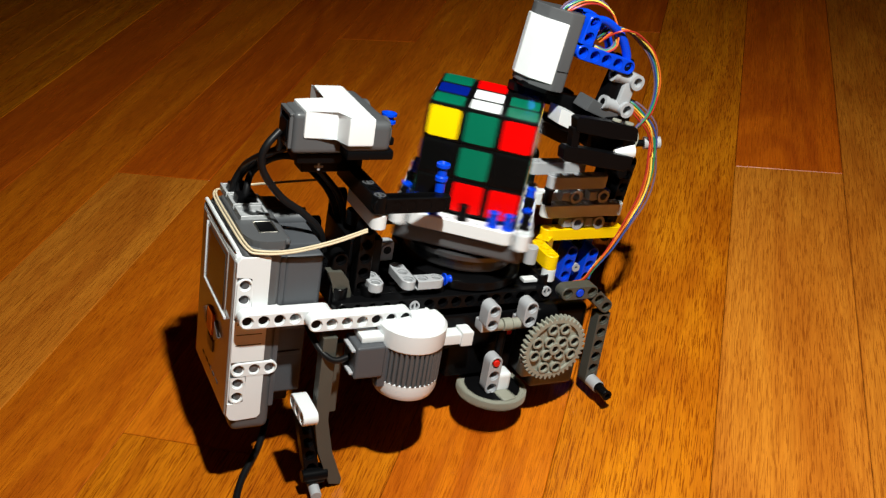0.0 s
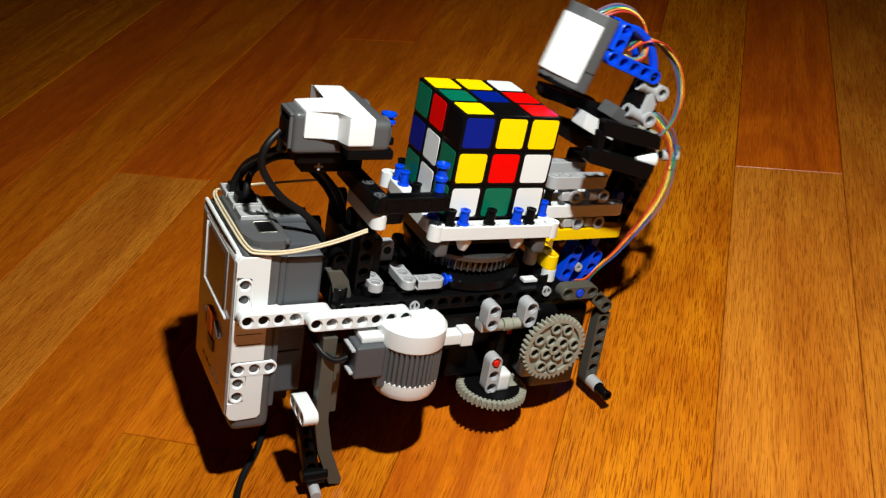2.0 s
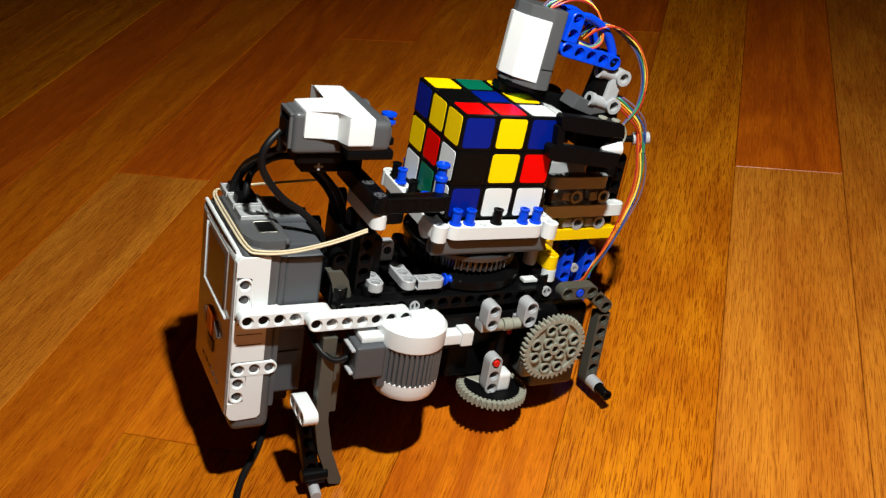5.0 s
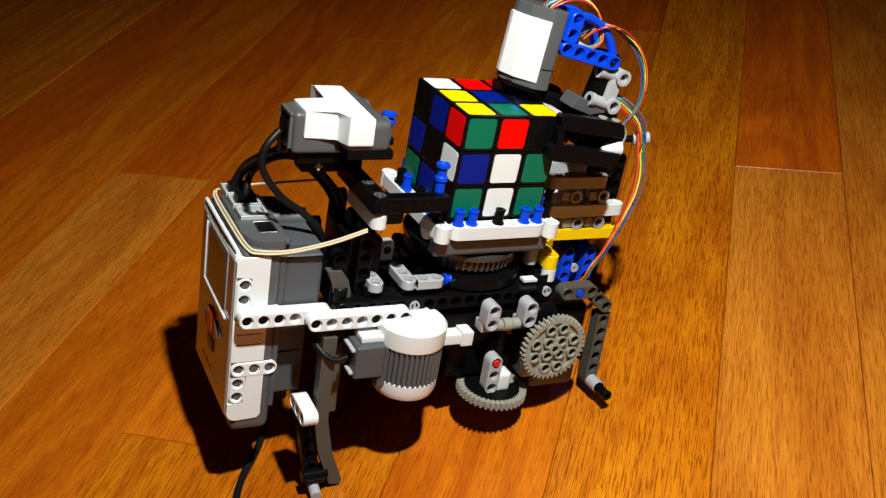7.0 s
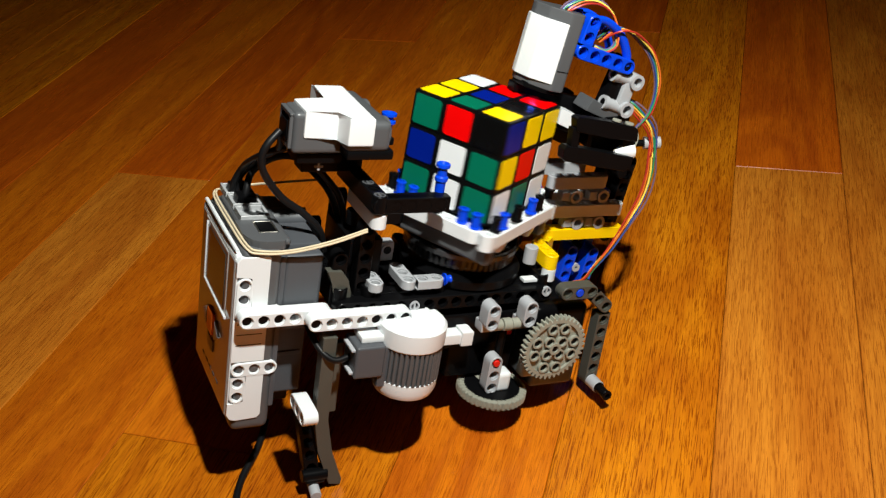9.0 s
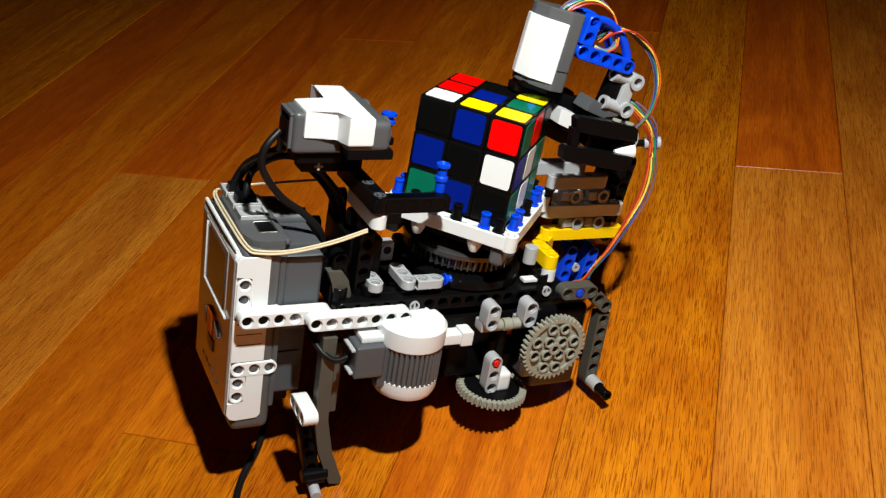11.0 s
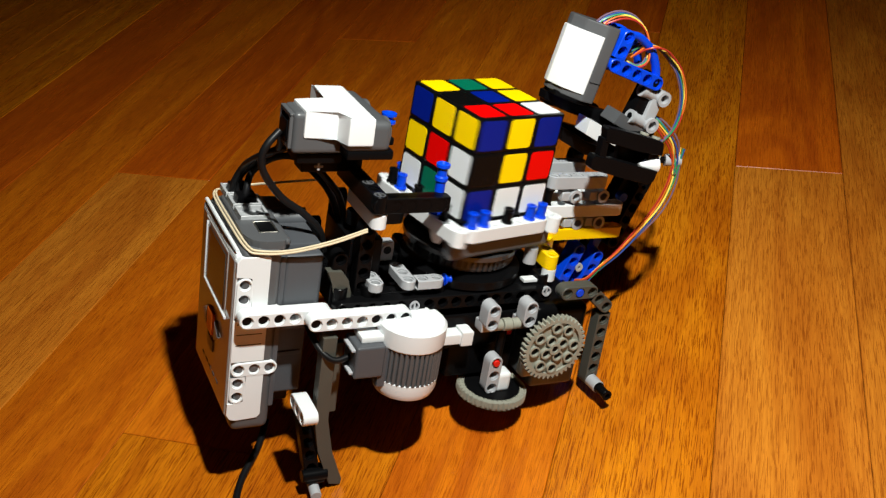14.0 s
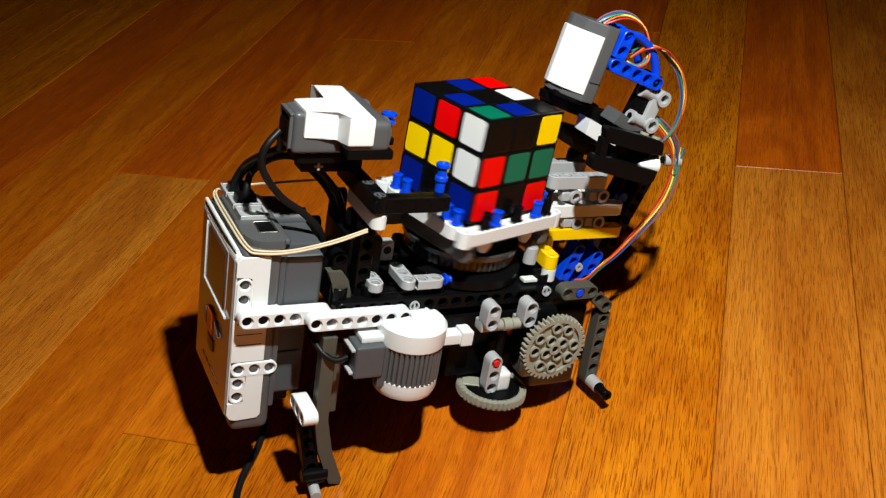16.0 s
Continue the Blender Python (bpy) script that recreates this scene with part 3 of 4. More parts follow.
def turn_motor(robot):
    """The motor under the turntable with its ribbed drum."""
    c = (-4.45, -4.05)
    bm = bmesh.new()
    lathe(bm, (*c, -12.0), Z, [(0, 0), (1.2, 0), (1.55, 0.25), (1.62, 1.2), (1.62, 3.2), (1.55, 3.3), (0, 3.3)], 40)
    drum = part("turntable_motor", bm, STONE, robot, "white and grey motor with a ribbed drum")
    bm = bmesh.new()
    lathe(bm, (*c, -9.0), Z, [(0, 0), (1.75, 0), (1.82, 0.1), (1.82, 1.05), (1.68, 1.2), (0, 1.2)], 48)
    box(bm, -5.0, -3.2, -4.0, -1.5, -9.0, -7.7, 0.2, 3)
    part("cap", bm, WHITE, drum, "glossy white round motor cap")
    bm = bmesh.new()
    lathe(bm, (*c, -12.1), Z, [(0, 0), (1.1, 0), (1.6, 0.25), (1.74, 0.6), (1.74, 1.15), (0, 1.15)], 48)
    part("lower_rim", bm, WHITE, drum)
    bm = bmesh.new()
    for k in range(26):
        a = math.radians(150 + k * 9.2)
        p = Vector((c[0] + 1.66 * math.cos(a), c[1] + 1.66 * math.sin(a), 0))
        box(bm, p.x - 0.09, p.x + 0.09, p.y - 0.09, p.y + 0.09, -10.98, -9.0, 0.03, 1)
    part("rib", bm, STONE, drum)
    bm = bmesh.new()
    box(bm, -7.75, -6.15, -5.0, -3.3, -10.6, -8.75, 0.15, 3)
    box(bm, -6.4, -5.7, -4.9, -3.3, -11.3, -8.9, 0.15, 2)
    part("plug_housing", bm, SLATE, drum, "grey cable plug housing")
    bm = bmesh.new()
    box(bm, -7.95, -7.7, -4.8, -3.5, -10.4, -10.25, 0.03, 1)
    box(bm, -7.95, -7.7, -4.8, -3.5, -9.1, -8.95, 0.03, 1)
    part("plug_clip", bm, LIGHT, drum)
    part("top_plate", made(box, -7.4, -5.8, -4.6, -3.4, -8.75, -8.4, 0.1, 2), WHITE, drum)
    bm = bmesh.new()
    box(bm, -2.9, -1.0, -4.0, -2.0, -9.75, -9.15, 0.08, 2)
    box(bm, -1.35, -0.65, -4.1, -2.2, -9.85, -9.0, 0.08, 2)
    part("neck", bm, WHITE, drum)
    bm = bmesh.new()
    box(bm, -2.5, 2.6, -3.2, 2.0, -10.5, -8.4, 0.2, 2)
    # lower block added to shade and hide the crown gear's rear arc
    box(bm, -1.4, 2.7, -3.0, 1.0, -12.5, -10.4, 0.2, 2)
    part("gear_housing", bm, BLACK, drum)
    bm = bmesh.new()
    tube(bm, [(-7.7, -4.1, -9.7), (-8.6, -4.2, -9.8), (-9.3, -3.6, -9.3), (-9.6, -2.0, -8.5)], 0.17, 10)
    part("cable", bm, RUBBER, drum)


def arm_drive(robot):
    """Connectors, gears and bent beam on the front of the arm's motor."""
    for x in (0.1, 2.42):
        bm = bmesh.new()
        beam(bm, (x, -4.1, -7.6), -Z, Y, 2, 0.9)
        box(bm, x - 0.38, x + 0.38, -4.1, -3.3, -9.1, -8.5, 0.08, 2)
        part("connector", bm, LIGHT, robot, "light grey two-hole connector")
    bm = bmesh.new()
    for x, r in ((0.5, 0.32), (1.05, 0.36), (1.6, 0.32)):
        cyl(bm, (x, -4.0, -8.75), X, r, 0.5)
    cyl(bm, (0.45, -4.0, -8.75), X, 0.2, 2.0)
    part("axle_joint", bm, OLDGREY, robot)
    part("axle_end", made(cyl, (2.0, -3.2, -8.9), -Z, 0.26, 0.9), RED, robot, "red axle connector")
    bm = bmesh.new()
    beam(bm, (0.85, -4.15, -10.9), -Z, Y, 3, 0.76)
    part("connector", bm, LIGHT, robot)
    part("axle", made(cyl, (0.85, -4.6, -10.9), Y, 0.2, 0.7), RED, robot)
    bm = bmesh.new()
    box(bm, 1.2, 2.1, -4.45, -3.5, -12.9, -11.7, 0.25, 3)
    part("stub_beam", bm, WHITE, robot)
    part("axle", made(cyl, (1.36, -3.7, -13.3), Z, 0.24, 4.0), BLACK, robot)
    bm = bmesh.new()
    box(bm, 3.4, 6.35, -4.35, 1.5, -12.95, -10.4, 0.3, 3)
    motor = part("arm_motor", bm, STONE, robot, "dark grey motor body behind the gear")
    part("gear_cover", made(box, 3.2, 6.75, -3.9, 1.5, -10.45, -8.0, 0.5, 4), BLACK, motor)
    bm = bmesh.new()
    box(bm, 2.6, 5.8, -4.55, -3.8, -12.1, -10.9, 0.3, 3)
    part("motor_foot", bm, OLDGREY, motor)
    # bent beam with its foot pin
    bm = bmesh.new()
    beam(bm, (4.5, -4.2, -6.85), X, Y, 3)
    beam(bm, (6.1, -4.2, -6.85), Vector((0.9, 0, -0.75)), Y, 3, skip=True)
    beam(bm, (7.35, -4.2, -7.95), Vector((0.03, 0, -1)), Y, 7, skip=True)
    part("bent_beam", bm, OLIVE, robot, "dark grey double-bent beam")
    bm = bmesh.new()
    cyl(bm, (5.3, -4.62, -6.85), Y, 0.24, 0.6)
    part("axle_pin", bm, BLUE, robot)
    bm = bmesh.new()
    cyl(bm, (7.52, -4.55, -12.75), -Y, 0.38, 0.85)
    foot = part("foot_bush", bm, LIGHT, robot)
    part("foot_pin", made(peg, (7.52, -5.4, -12.75), -Y, 0.95, 0.27), BLACK, foot)


def tower(robot):
    """Fixed stack of beams that guides the tilting arm."""
    beam_part("tower_beam", (5.2, 0.0, -2.05), X, Z, 5, LIGHT, robot, "light grey beam")
    beam_part("tower_beam", (4.9, 1.9, -1.9), X, Z, 5, LIGHT, robot, "light grey beam")
    bm = bmesh.new()
    for x in (6.7, 8.6):
        lathe(bm, (x, -0.42, -2.92), Y, [(0.24, 0), (0.4, 0), (0.4, 0.8), (0.24, 0.8), (0.24, 0)], 20)
        box(bm, x - 0.9, x - 0.3, -0.3, 0.3, -3.2, -2.65, 0.05, 1)
    part("axle_joint", bm, LIGHT, robot)
    bm = bmesh.new()
    peg(bm, (5.05, 0, -2.5), -Z, 1.0)
    part("pin", bm, BLACK, robot)
    beam_part("tower_beam", (5.15, 0.0, -3.82), X, Z, 7, WHITE, robot, "white beam")
    beam_part("tower_beam", (5.15, 1.9, -3.82), X, Z, 7, WHITE, robot, "white beam")
    bm = bmesh.new()
    for x in (7.2, 8.7):
        lathe(bm, (x, -0.42, -4.58), Y, [(0.24, 0), (0.4, 0), (0.4, 0.8), (0.24, 0.8), (0.24, 0)], 20)
        box(bm, x - 0.9, x - 0.3, -0.3, 0.3, -4.88, -4.3, 0.05, 1)
    part("axle_joint", bm, LIGHT, robot)
    beam_part("tower_beam", (5.45, 0.0, -5.3), X, Z, 7, YELLOW, robot, "yellow beam", 0.7)
    bm = bmesh.new()
    beam(bm, (4.42, -0.95, -5.8), Vector((-0.04, -0.8, 0)), Z, 3, 0.85)
    beam(bm, (4.42, -0.95, -5.8), Vector((0.9, 0.75, 0)), Z, 3, 0.85, skip=True)
    part("corner_beam", bm, YELLOW, robot, "yellow angled beam")
    bm = bmesh.new()
    cyl(bm, (4.36, -2.55, -6.95), Z, 0.4, 0.75)
    box(bm, 2.7, 4.36, -2.8, -2.3, -6.95, -6.75, 0.05, 2)
    part("connector", bm, WHITE, robot)
    bm = bmesh.new()
    cyl(bm, (3.3, -2.0, -6.1), Z, 0.38, 1.0)
    part("axle_bush", bm, LIGHT, robot)
    bm = bmesh.new()
    beam(bm, (5.4, 3.2, -1.6), -Z, X, 8)
    part("tower_post", bm, BLACK, robot)
    bm = bmesh.new()
    beam(bm, (8.6, 3.2, -1.6), -Z, X, 8)
    part("tower_post", bm, BLACK, robot)


def cables(robot):
    """Black leads between controller, sensor and motors, and the coloured ribbon's lower end."""
    runs = (
        [(-12.2, 3.7, -3.9), (-12.2, 3.5, -3.2), (-11.9, 3.2, -2.3), (-11.8, 2.0, -1.4), (-11.4, 0.6, -0.45), (-10.6, 0.3, -0.1)],
        [(-11.8, 2.6, -4.0), (-11.75, 2.7, -3.3), (-11.4, 3.0, -2.4), (-10.6, 2.5, -1.5), (-9.6, 2.4, -1.35), (-8.8, 2.4, -1.8), (-7.8, 1.5, -2.8), (-7.1, 1.5, -4.2), (-6.9, 1.5, -5.6)],
        [(-11.3, -0.6, 1.1), (-11.9, -0.8, 0.5), (-12.15, -0.8, -0.2), (-11.9, -0.8, -1.1), (-10.95, -0.8, -2.3), (-9.85, -0.8, -3.1), (-8.85, -0.8, -4.1), (-8.4, -0.6, -5.4)],
        [(-9.9, 0.6, -0.6), (-9.1, 0.5, -1.0), (-8.4, 0.5, -1.7), (-7.5, 0.5, -2.8), (-7.0, 0.5, -4.3), (-6.9, 0.5, -5.8)],
        [(-11.9, 3.7, -4.0), (-11.9, 3.6, -3.0), (-11.5, 2.9, -1.9), (-11.3, 1.5, -1.0), (-11.0, 0.2, 0.0), (-11.2, -0.4, 0.9)])
    for r in runs:
        bm = bmesh.new()
        tube(bm, r, 0.185, 12, 8)
        part("cable", bm, RUBBER, robot, "black cable")
    for y in (4.0, 2.6):
        part("plug", made(box, -12.3, -11.3, y - 0.45, y + 0.45, -4.05, -3.45, 0.1, 2), BLACK, robot)
    bm = bmesh.new()
    tube(bm, [(-9.6, 2.5, -17.9), (-10.2, 1.2, -18.15), (-10.77, 0.3, -18.42), (-11.4, -0.5, -18.68), (-12.0, -1.4, -18.9), (-12.5, -2.5, -19.12), (-12.8, -4.0, -19.28), (-12.6, -6.0, -19.35)], 0.2, 12, 8)
    part("cable", bm, RUBBER, robot, "black cable lying on the floor")


def cradle(robot):
    """The turning tray that holds the cube, on its ring gear."""
    bm = bmesh.new()
    box(bm, -3.0, 3.0, -3.0, 3.0, -4.3, -3.75, 0.1, 1)
    tray = part("turning_tray", bm, BLACK, robot, "square turning tray with a white beam rim and blue pins")
    for s in (-1, 1):
        beam_part("rim_beam", (-3.2, 3.3 * s, -3.28), X, Z, 9, WHITE, tray, "white perforated beam")
        beam_part("rim_beam", (3.3 * s, -2.4, -3.28), Y, Z, 7, WHITE, tray, "white perforated beam")
    for s in (-1, 1):
        bm = bmesh.new()
        box(bm, 2.95 * s - 0.37, 2.95 * s + 0.37, -3.5, 3.5, -4.75, -3.72, 0.25, 3)
        part("tray_bearer", bm, STONE, tray, "dark grey beam under the rim")
        for x in (-1.6, 1.6):
            bm = bmesh.new()
            lathe(bm, (x, 3.1 * s, -3.7), -Z, [(0, 0), (0.42, 0), (0.4, 0.35), (0.22, 0.75), (0, 0.75)], 20)
            part("cone_bush", bm, WHITE, tray)
        for x, m in ((-2.75, BLACK), (-1.95, BLUE), (-0.4, BLACK), (1.2, BLUE), (2.0, BLACK)):
            bm = bmesh.new()
            peg(bm, (x, 3.28 * s, -2.9), Z, 0.82)
            part("pin", bm, m, tray)
        for y, m in ((-2.4, BLUE), (-1.6, BLUE), (0.0, BLACK), (1.6, BLUE), (2.4, BLUE)):
            bm = bmesh.new()
            peg(bm, (3.28 * s, y, -2.9), Z, 0.82)
            part("pin", bm, m, tray)
        for y in (-3.3, 3.3):
            bm = bmesh.new()
            lathe(bm, (3.45 * s, y * 1.0, -3.7), Z, [(0.24, 0.0), (0.42, 0), (0.42, 0.85), (0.24, 0.85), (0.24, 0)], 18)
            part("corner_bush", bm, WHITE, tray)
    bm = bmesh.new()
    cyl(bm, (0, 0, -5.6), Z, 2.2, 1.4, 48)
    part("turntable_hub", bm, BLACK, tray)
    bm = bmesh.new()
    gear(bm, (0, 0, -5.6), Z, 56, 3.15, 0.6, web=0.8)
    lathe(bm, (0, 0, -5.45), Z, [(2.8, 0.1), (3.3, 0.2), (3.3, 0.45), (3.1, 0.6), (1.5, 0.6)], 56)
    part("ring_gear", bm, GLOSS, tray, "black turntable ring gear")
    return tray


def turntable_seat(robot):
    bm = bmesh.new()
    lathe(bm, (0, 0, -6.9), Z, [(0, 0), (3.4, 0), (3.4, 0.45), (2.9, 0.6), (0, 0.6)], 56)
    part("turntable_base", bm, BLACK, robot)


def gears(robot):
    hs = [(0.4 * a, 0.4 * b, 0.24) for a in (-3, -1, 1, 3) for b in (-3, -1, 1, 3) if abs(a * b) < 9]
    bm = bmesh.new()
    gear(bm, (0, 0, 0), Y, 40, 1.97, 0.42, holes=[(a, b, r) for a, b, r in hs], web=0.25)
    big = part("drive_gear", bm, OLDGREY, robot, "old light grey forty-tooth gear")
    big.matrix_basis = pose(0.0390, -0.0508, -0.0982)
    hub = bmesh.new()
    lathe(hub, (0, -0.3, 0), Y, [(0.2, 0), (0.36, 0), (0.36, 0.4), (0.2, 0.4), (0.2, 0)], 20)
    part("hub", hub, OLDGREY, big)
    for a, b, r in hs:
        h = bmesh.new()
        lathe(h, (a, -0.26, b), Y, [(r, 0), (r + 0.09, 0), (r + 0.09, 0.2), (r, 0.2), (r, 0)], 16)
        part("hole_ring", h, OLDGREY, big)
        # black disc in each ring stands in for the hole's shaded depth
        part("hole_shade", made(cyl, (a, -0.1, b), Y, r, 0.1, 12, 0.01), BLACK, big)
    part("axle_core", made(cyl, (0, -0.22, 0), Y, 0.2, 0.3), BLACK, big)
    bm = bmesh.new()
    gear(bm, (0, 0, 0), Z, 40, 2.0, 0.4, web=0.3, crown=0.24)
    crown = part("crown_gear", bm, OLDGREY, robot, "light grey crown gear near the floor")
    crown.matrix_basis = pose(0.0136, -0.0370, -0.1308)
    # black disc also puts in the shade over the gear's centre
    plate = bmesh.new()
    lathe(plate, (0, 0, 0.02), Z, [(0, 0), (1.62, 0), (1.62, 0.2), (1.5, 0.26), (0.5, 0.26), (0.45, 0.6), (0, 0.6)], 40)
    part("plate", plate, BLACK, crown, "black centre plate, also standing in for the shade there")
    part("web", made(box, 0.5, 1.7, -0.45, 0.45, 0.2, 0.34, 0.05, 1), OLDGREY, crown)
    return big, crown


def arm(robot):
    """The tilting arm that flips the cube, drawn in its raised position."""
    upper = [(5.6, 2.2), (5.75, 2.33), (7.5, 1.96), (9.35, 1.53), (9.6, 1.34), (9.66, 0.66), (7.9, 0.98), (5.9, 1.46), (5.7, 1.55)]
    lower = [(5.08, 0.62), (5.25, 0.78), (6.1, 0.6), (9.6, -0.22), (9.5, -0.8), (9.1, -1.0), (7.25, -0.55), (5.25, -0.05), (5.08, 0.08)]
    bm = bmesh.new()
    prism(bm, upper, (0, -3.55, 0), X, Z, Y, 0.6, 0.06)
    frame = part("tilt_arm", bm, BLACK, robot, "black tilting arm that carries the colour sensor")
    part("side_plate", made(prism, lower, (0, -3.55, 0), X, Z, Y, 0.6, 0.06), BLACK, frame, "black lower side plate")
    part("side_plate", made(prism, upper, (0, 2.95, 0), X, Z, Y, 0.6, 0.06), BLACK, frame)
    part("side_plate", made(prism, lower, (0, 2.95, 0), X, Z, Y, 0.6, 0.06), BLACK, frame)
    part("web_plate", made(box, 7.6, 9.7, -2.3, -1.9, -0.5, 1.3, 0.06, 2), BLACK, frame)
    part("arm_post", made(box, 5.5, 5.95, -3.5, -3.0, 0.4, 1.7, 0.06, 2), BLACK, frame)
    part("arm_post", made(box, 9.3, 9.7, -2.7, -2.2, -0.6, 1.2, 0.08, 2), BLACK, frame)
    part("cross_bar", made(box, 9.0, 9.7, -3.2, 3.2, 0.3, 0.9, 0.1, 2), BLACK, frame)
    part("cross_bar", made(box, 8.9, 9.6, -3.2, 3.2, -0.9, -0.3, 0.1, 2), BLACK, frame)
    for x, z in ((8.3, 1.86), (9.15, 1.62)):
        part("pin", made(cyl, (x, -3.25, z - 0.05), Vector((0.2, 0, 1)), 0.25, 0.12, 18, 0.02), OLDGREY, frame)
    bm = bmesh.new()
    prism(bm, [(5.9, 0.8), (7.94, -0.21), (9.0, -0.53), (9.15, -1.2), (7.74, -0.89), (5.95, 0.0)], (0, 0.9, 0), X, Z, Y, 0.5, 0.08)
    part("finger", bm, BLACK, frame, "black finger beam")
    bm = bmesh.new()
    prism(bm, [(4.15, 2.98), (5.2, 2.6), (8.8, 1.75), (8.8, 0.9), (7.4, 1.3), (5.3, 1.95), (4.1, 2.5)], (0, 0.6, 0), X, Z, Y, 0.72, 0.08)
    part("finger", bm, BLACK, frame, "black finger beam")
    part("hub_block", made(box, 9.2, 10.9, -1.0, 1.4, -0.8, 1.2, 0.15, 2), BLACK, frame)
    bm = bmesh.new()
    prism(bm, [(6.35, 1.85), (7.4, 1.42), (7.4, 0.45), (6.25, 1.0)], (0, -0.88, 0), X, Z, Y, 1.2, 0.05)
    part("angle_plate", bm, WHITE, frame, "white wedge")
    bm = bmesh.new()
    prism(bm, [(7.6, 0.75), (8.1, 0.4), (9.6, -0.25), (9.4, 0.1)], (0, -0.6, 0), X, Z, Y, 1.0, 0.04)
    part("angle_plate", bm, WHITE, frame)
    bm = bmesh.new()
    prism(bm, [(7.9, 1.65), (9.4, 1.0), (10.6, 0.75), (10.6, 1.25), (9.6, 1.6), (8.3, 2.3)], (0, -0.9, 0), X, Z, Y, 1.4, 0.08)
    part("bracket", bm, STONE, frame)
    bm = bmesh.new()
    lathe(bm, (8.62, -3.05, -0.02), Vector((1, 0, 0.04)), [(0, 0), (0.14, 0), (0.5, 0.85), (0.52, 1.05), (0.2, 1.05), (0.2, 0.8), (0, 0.8)], 24)
    part("cone_bush", bm, WHITE, frame)
    bm = bmesh.new()
    tube(bm, [(10.9, -1.6, 0.7), (11.1, -1.7, 0.1), (10.8, -1.8, -0.5), (10.3, -1.8, -0.8)], 0.055, 6)
    part("sensor_wire", bm, OLDGREY, frame)
    bm = bmesh.new()
    lathe(bm, (12.5, -0.5, -0.75), Vector((1, -0.4, 0.1)), [(0.0, 0), (0.36, 0), (0.36, 0.95), (0.25, 0.95), (0.25, 0.3), (0, 0.3)], 22)
    part("axle_bush", bm, LIGHT, frame, "light grey bush on the arm's axle")
    part("axle", made(cyl, (10.2, 0.3, -0.9), Vector((1, -0.33, 0.06)), 0.2, 2.6), BLACK, frame)
    # light grey double connector
    bm = bmesh.new()
    d = Vector((0.41, 0, 1.52)).normalized()
    for k in (0, 1):
        c = Vector((10.39, -1.25, 1.6)) + d * 1.6 * k
        lathe(bm, c, Y, [(0.27, 0), (0.44, 0), (0.44, 1.4), (0.27, 1.4), (0.27, 0)], 22)
        tube(bm, [c + Vector((-0.3, 0.5, 0.05)), c + Vector((-1.2, 0.5, 0.38))], 0.34, 12)
        lathe(bm, c + Vector((-1.15, 0.5, 0.36)), Vector((-1, 0, 0.35)), [(0.2, 0), (0.4, 0), (0.4, 0.26), (0.22, 0.26), (0.2, 0)], 16)
    box(bm, -0.42, 0.36, -0.3, 0.3, -0.7, 0.7, 0.14, 2, Matrix.Translation((10.4, -0.75, 2.45)) @ Matrix.Rotation(radians(15), 4, "Y"))
    part("connector", bm, LIGHT, frame, "light grey double connector")
    bm = bmesh.new()
    prism(bm, [(8.9, 1.7), (9.7, 1.5), (10.7, 4.3), (9.9, 4.6)], (0, -0.8, 0), X, Z, Y, 0.8, 0.08)
    part("riser", bm, BLACK, frame)
    # blue quarter-round bracket
    bm = bmesh.new()
    u, v = Vector((0.955, 0, -0.295)), Vector((0.295, 0, 0.955))
    o = Vector((6.95, -0.9, 5.0))
    beam(bm, o, u, Y, 5)
    beam(bm, o, v, Y, 3, skip=True)
    tube(bm, [o + v * 1.7, o + v * 1.85 + u * 0.9, o + v * 1.45 + u * 2.1, o + v * 0.6 + u * 3.0, o + u * 3.2], 0.24, 10, 6, 0.9)
    part("quarter_bracket", bm, BLUE, frame, "blue quarter-round beam")
    bm = bmesh.new()
    beam(bm, o + Vector((0, 1.7, 0)), u, Y, 5)
    beam(bm, o + Vector((0, 1.7, 0)), v, Y, 3, skip=True)
    tube(bm, [o + Vector((0, 1.7, 0)) + q for q in (v * 1.7, v * 1.85 + u * 0.9, v * 1.45 + u * 2.1, v * 0.6 + u * 3.0, u * 3.2)], 0.24, 10, 6, 0.9)
    part("quarter_bracket", bm, BLUE, frame, "blue quarter-round beam")
    bm = bmesh.new()
    cyl(bm, o + u * 3.25 + Vector((0.1, -0.2, -0.15)), Y, 0.36, 2.3)
    part("axle_bush", bm, BLACK, frame)
    # coloured wires looping from the sensor to the back of the arm
    bundle([(5.86, -0.3, 6.9), (6.3, -0.4, 7.3), (7.1, -0.5, 7.58), (8.05, -0.6, 7.42), (8.85, -0.7, 6.8), (9.2, -0.8, 5.9), (9.15, -0.9, 5.2), (8.65, -0.8, 4.92), (8.1, -0.5, 5.1)], frame, 0.5, 0.10, 0.5)
    bundle([(8.3, -0.3, 5.4), (8.8, -0.7, 6.0), (9.4, -0.95, 6.1), (10.35, -1.0, 5.72), (11.6, -1.0, 4.7), (12.25, -1.0, 3.5), (12.38, -1.0, 2.3), (12.1, -1.0, 1.25), (11.4, -0.9, 0.3)], frame, 0.7, 0.12, 1.0)
    bundle([(10.9, -0.5, 1.9), (11.4, -0.8, 1.5), (12.3, -1.0, 0.5), (12.72, -1.0, -0.4), (12.9, -1.0, -1.0), (12.95, -1.0, -1.45)], frame, 0.3, 0.14, -0.25)
    return frame


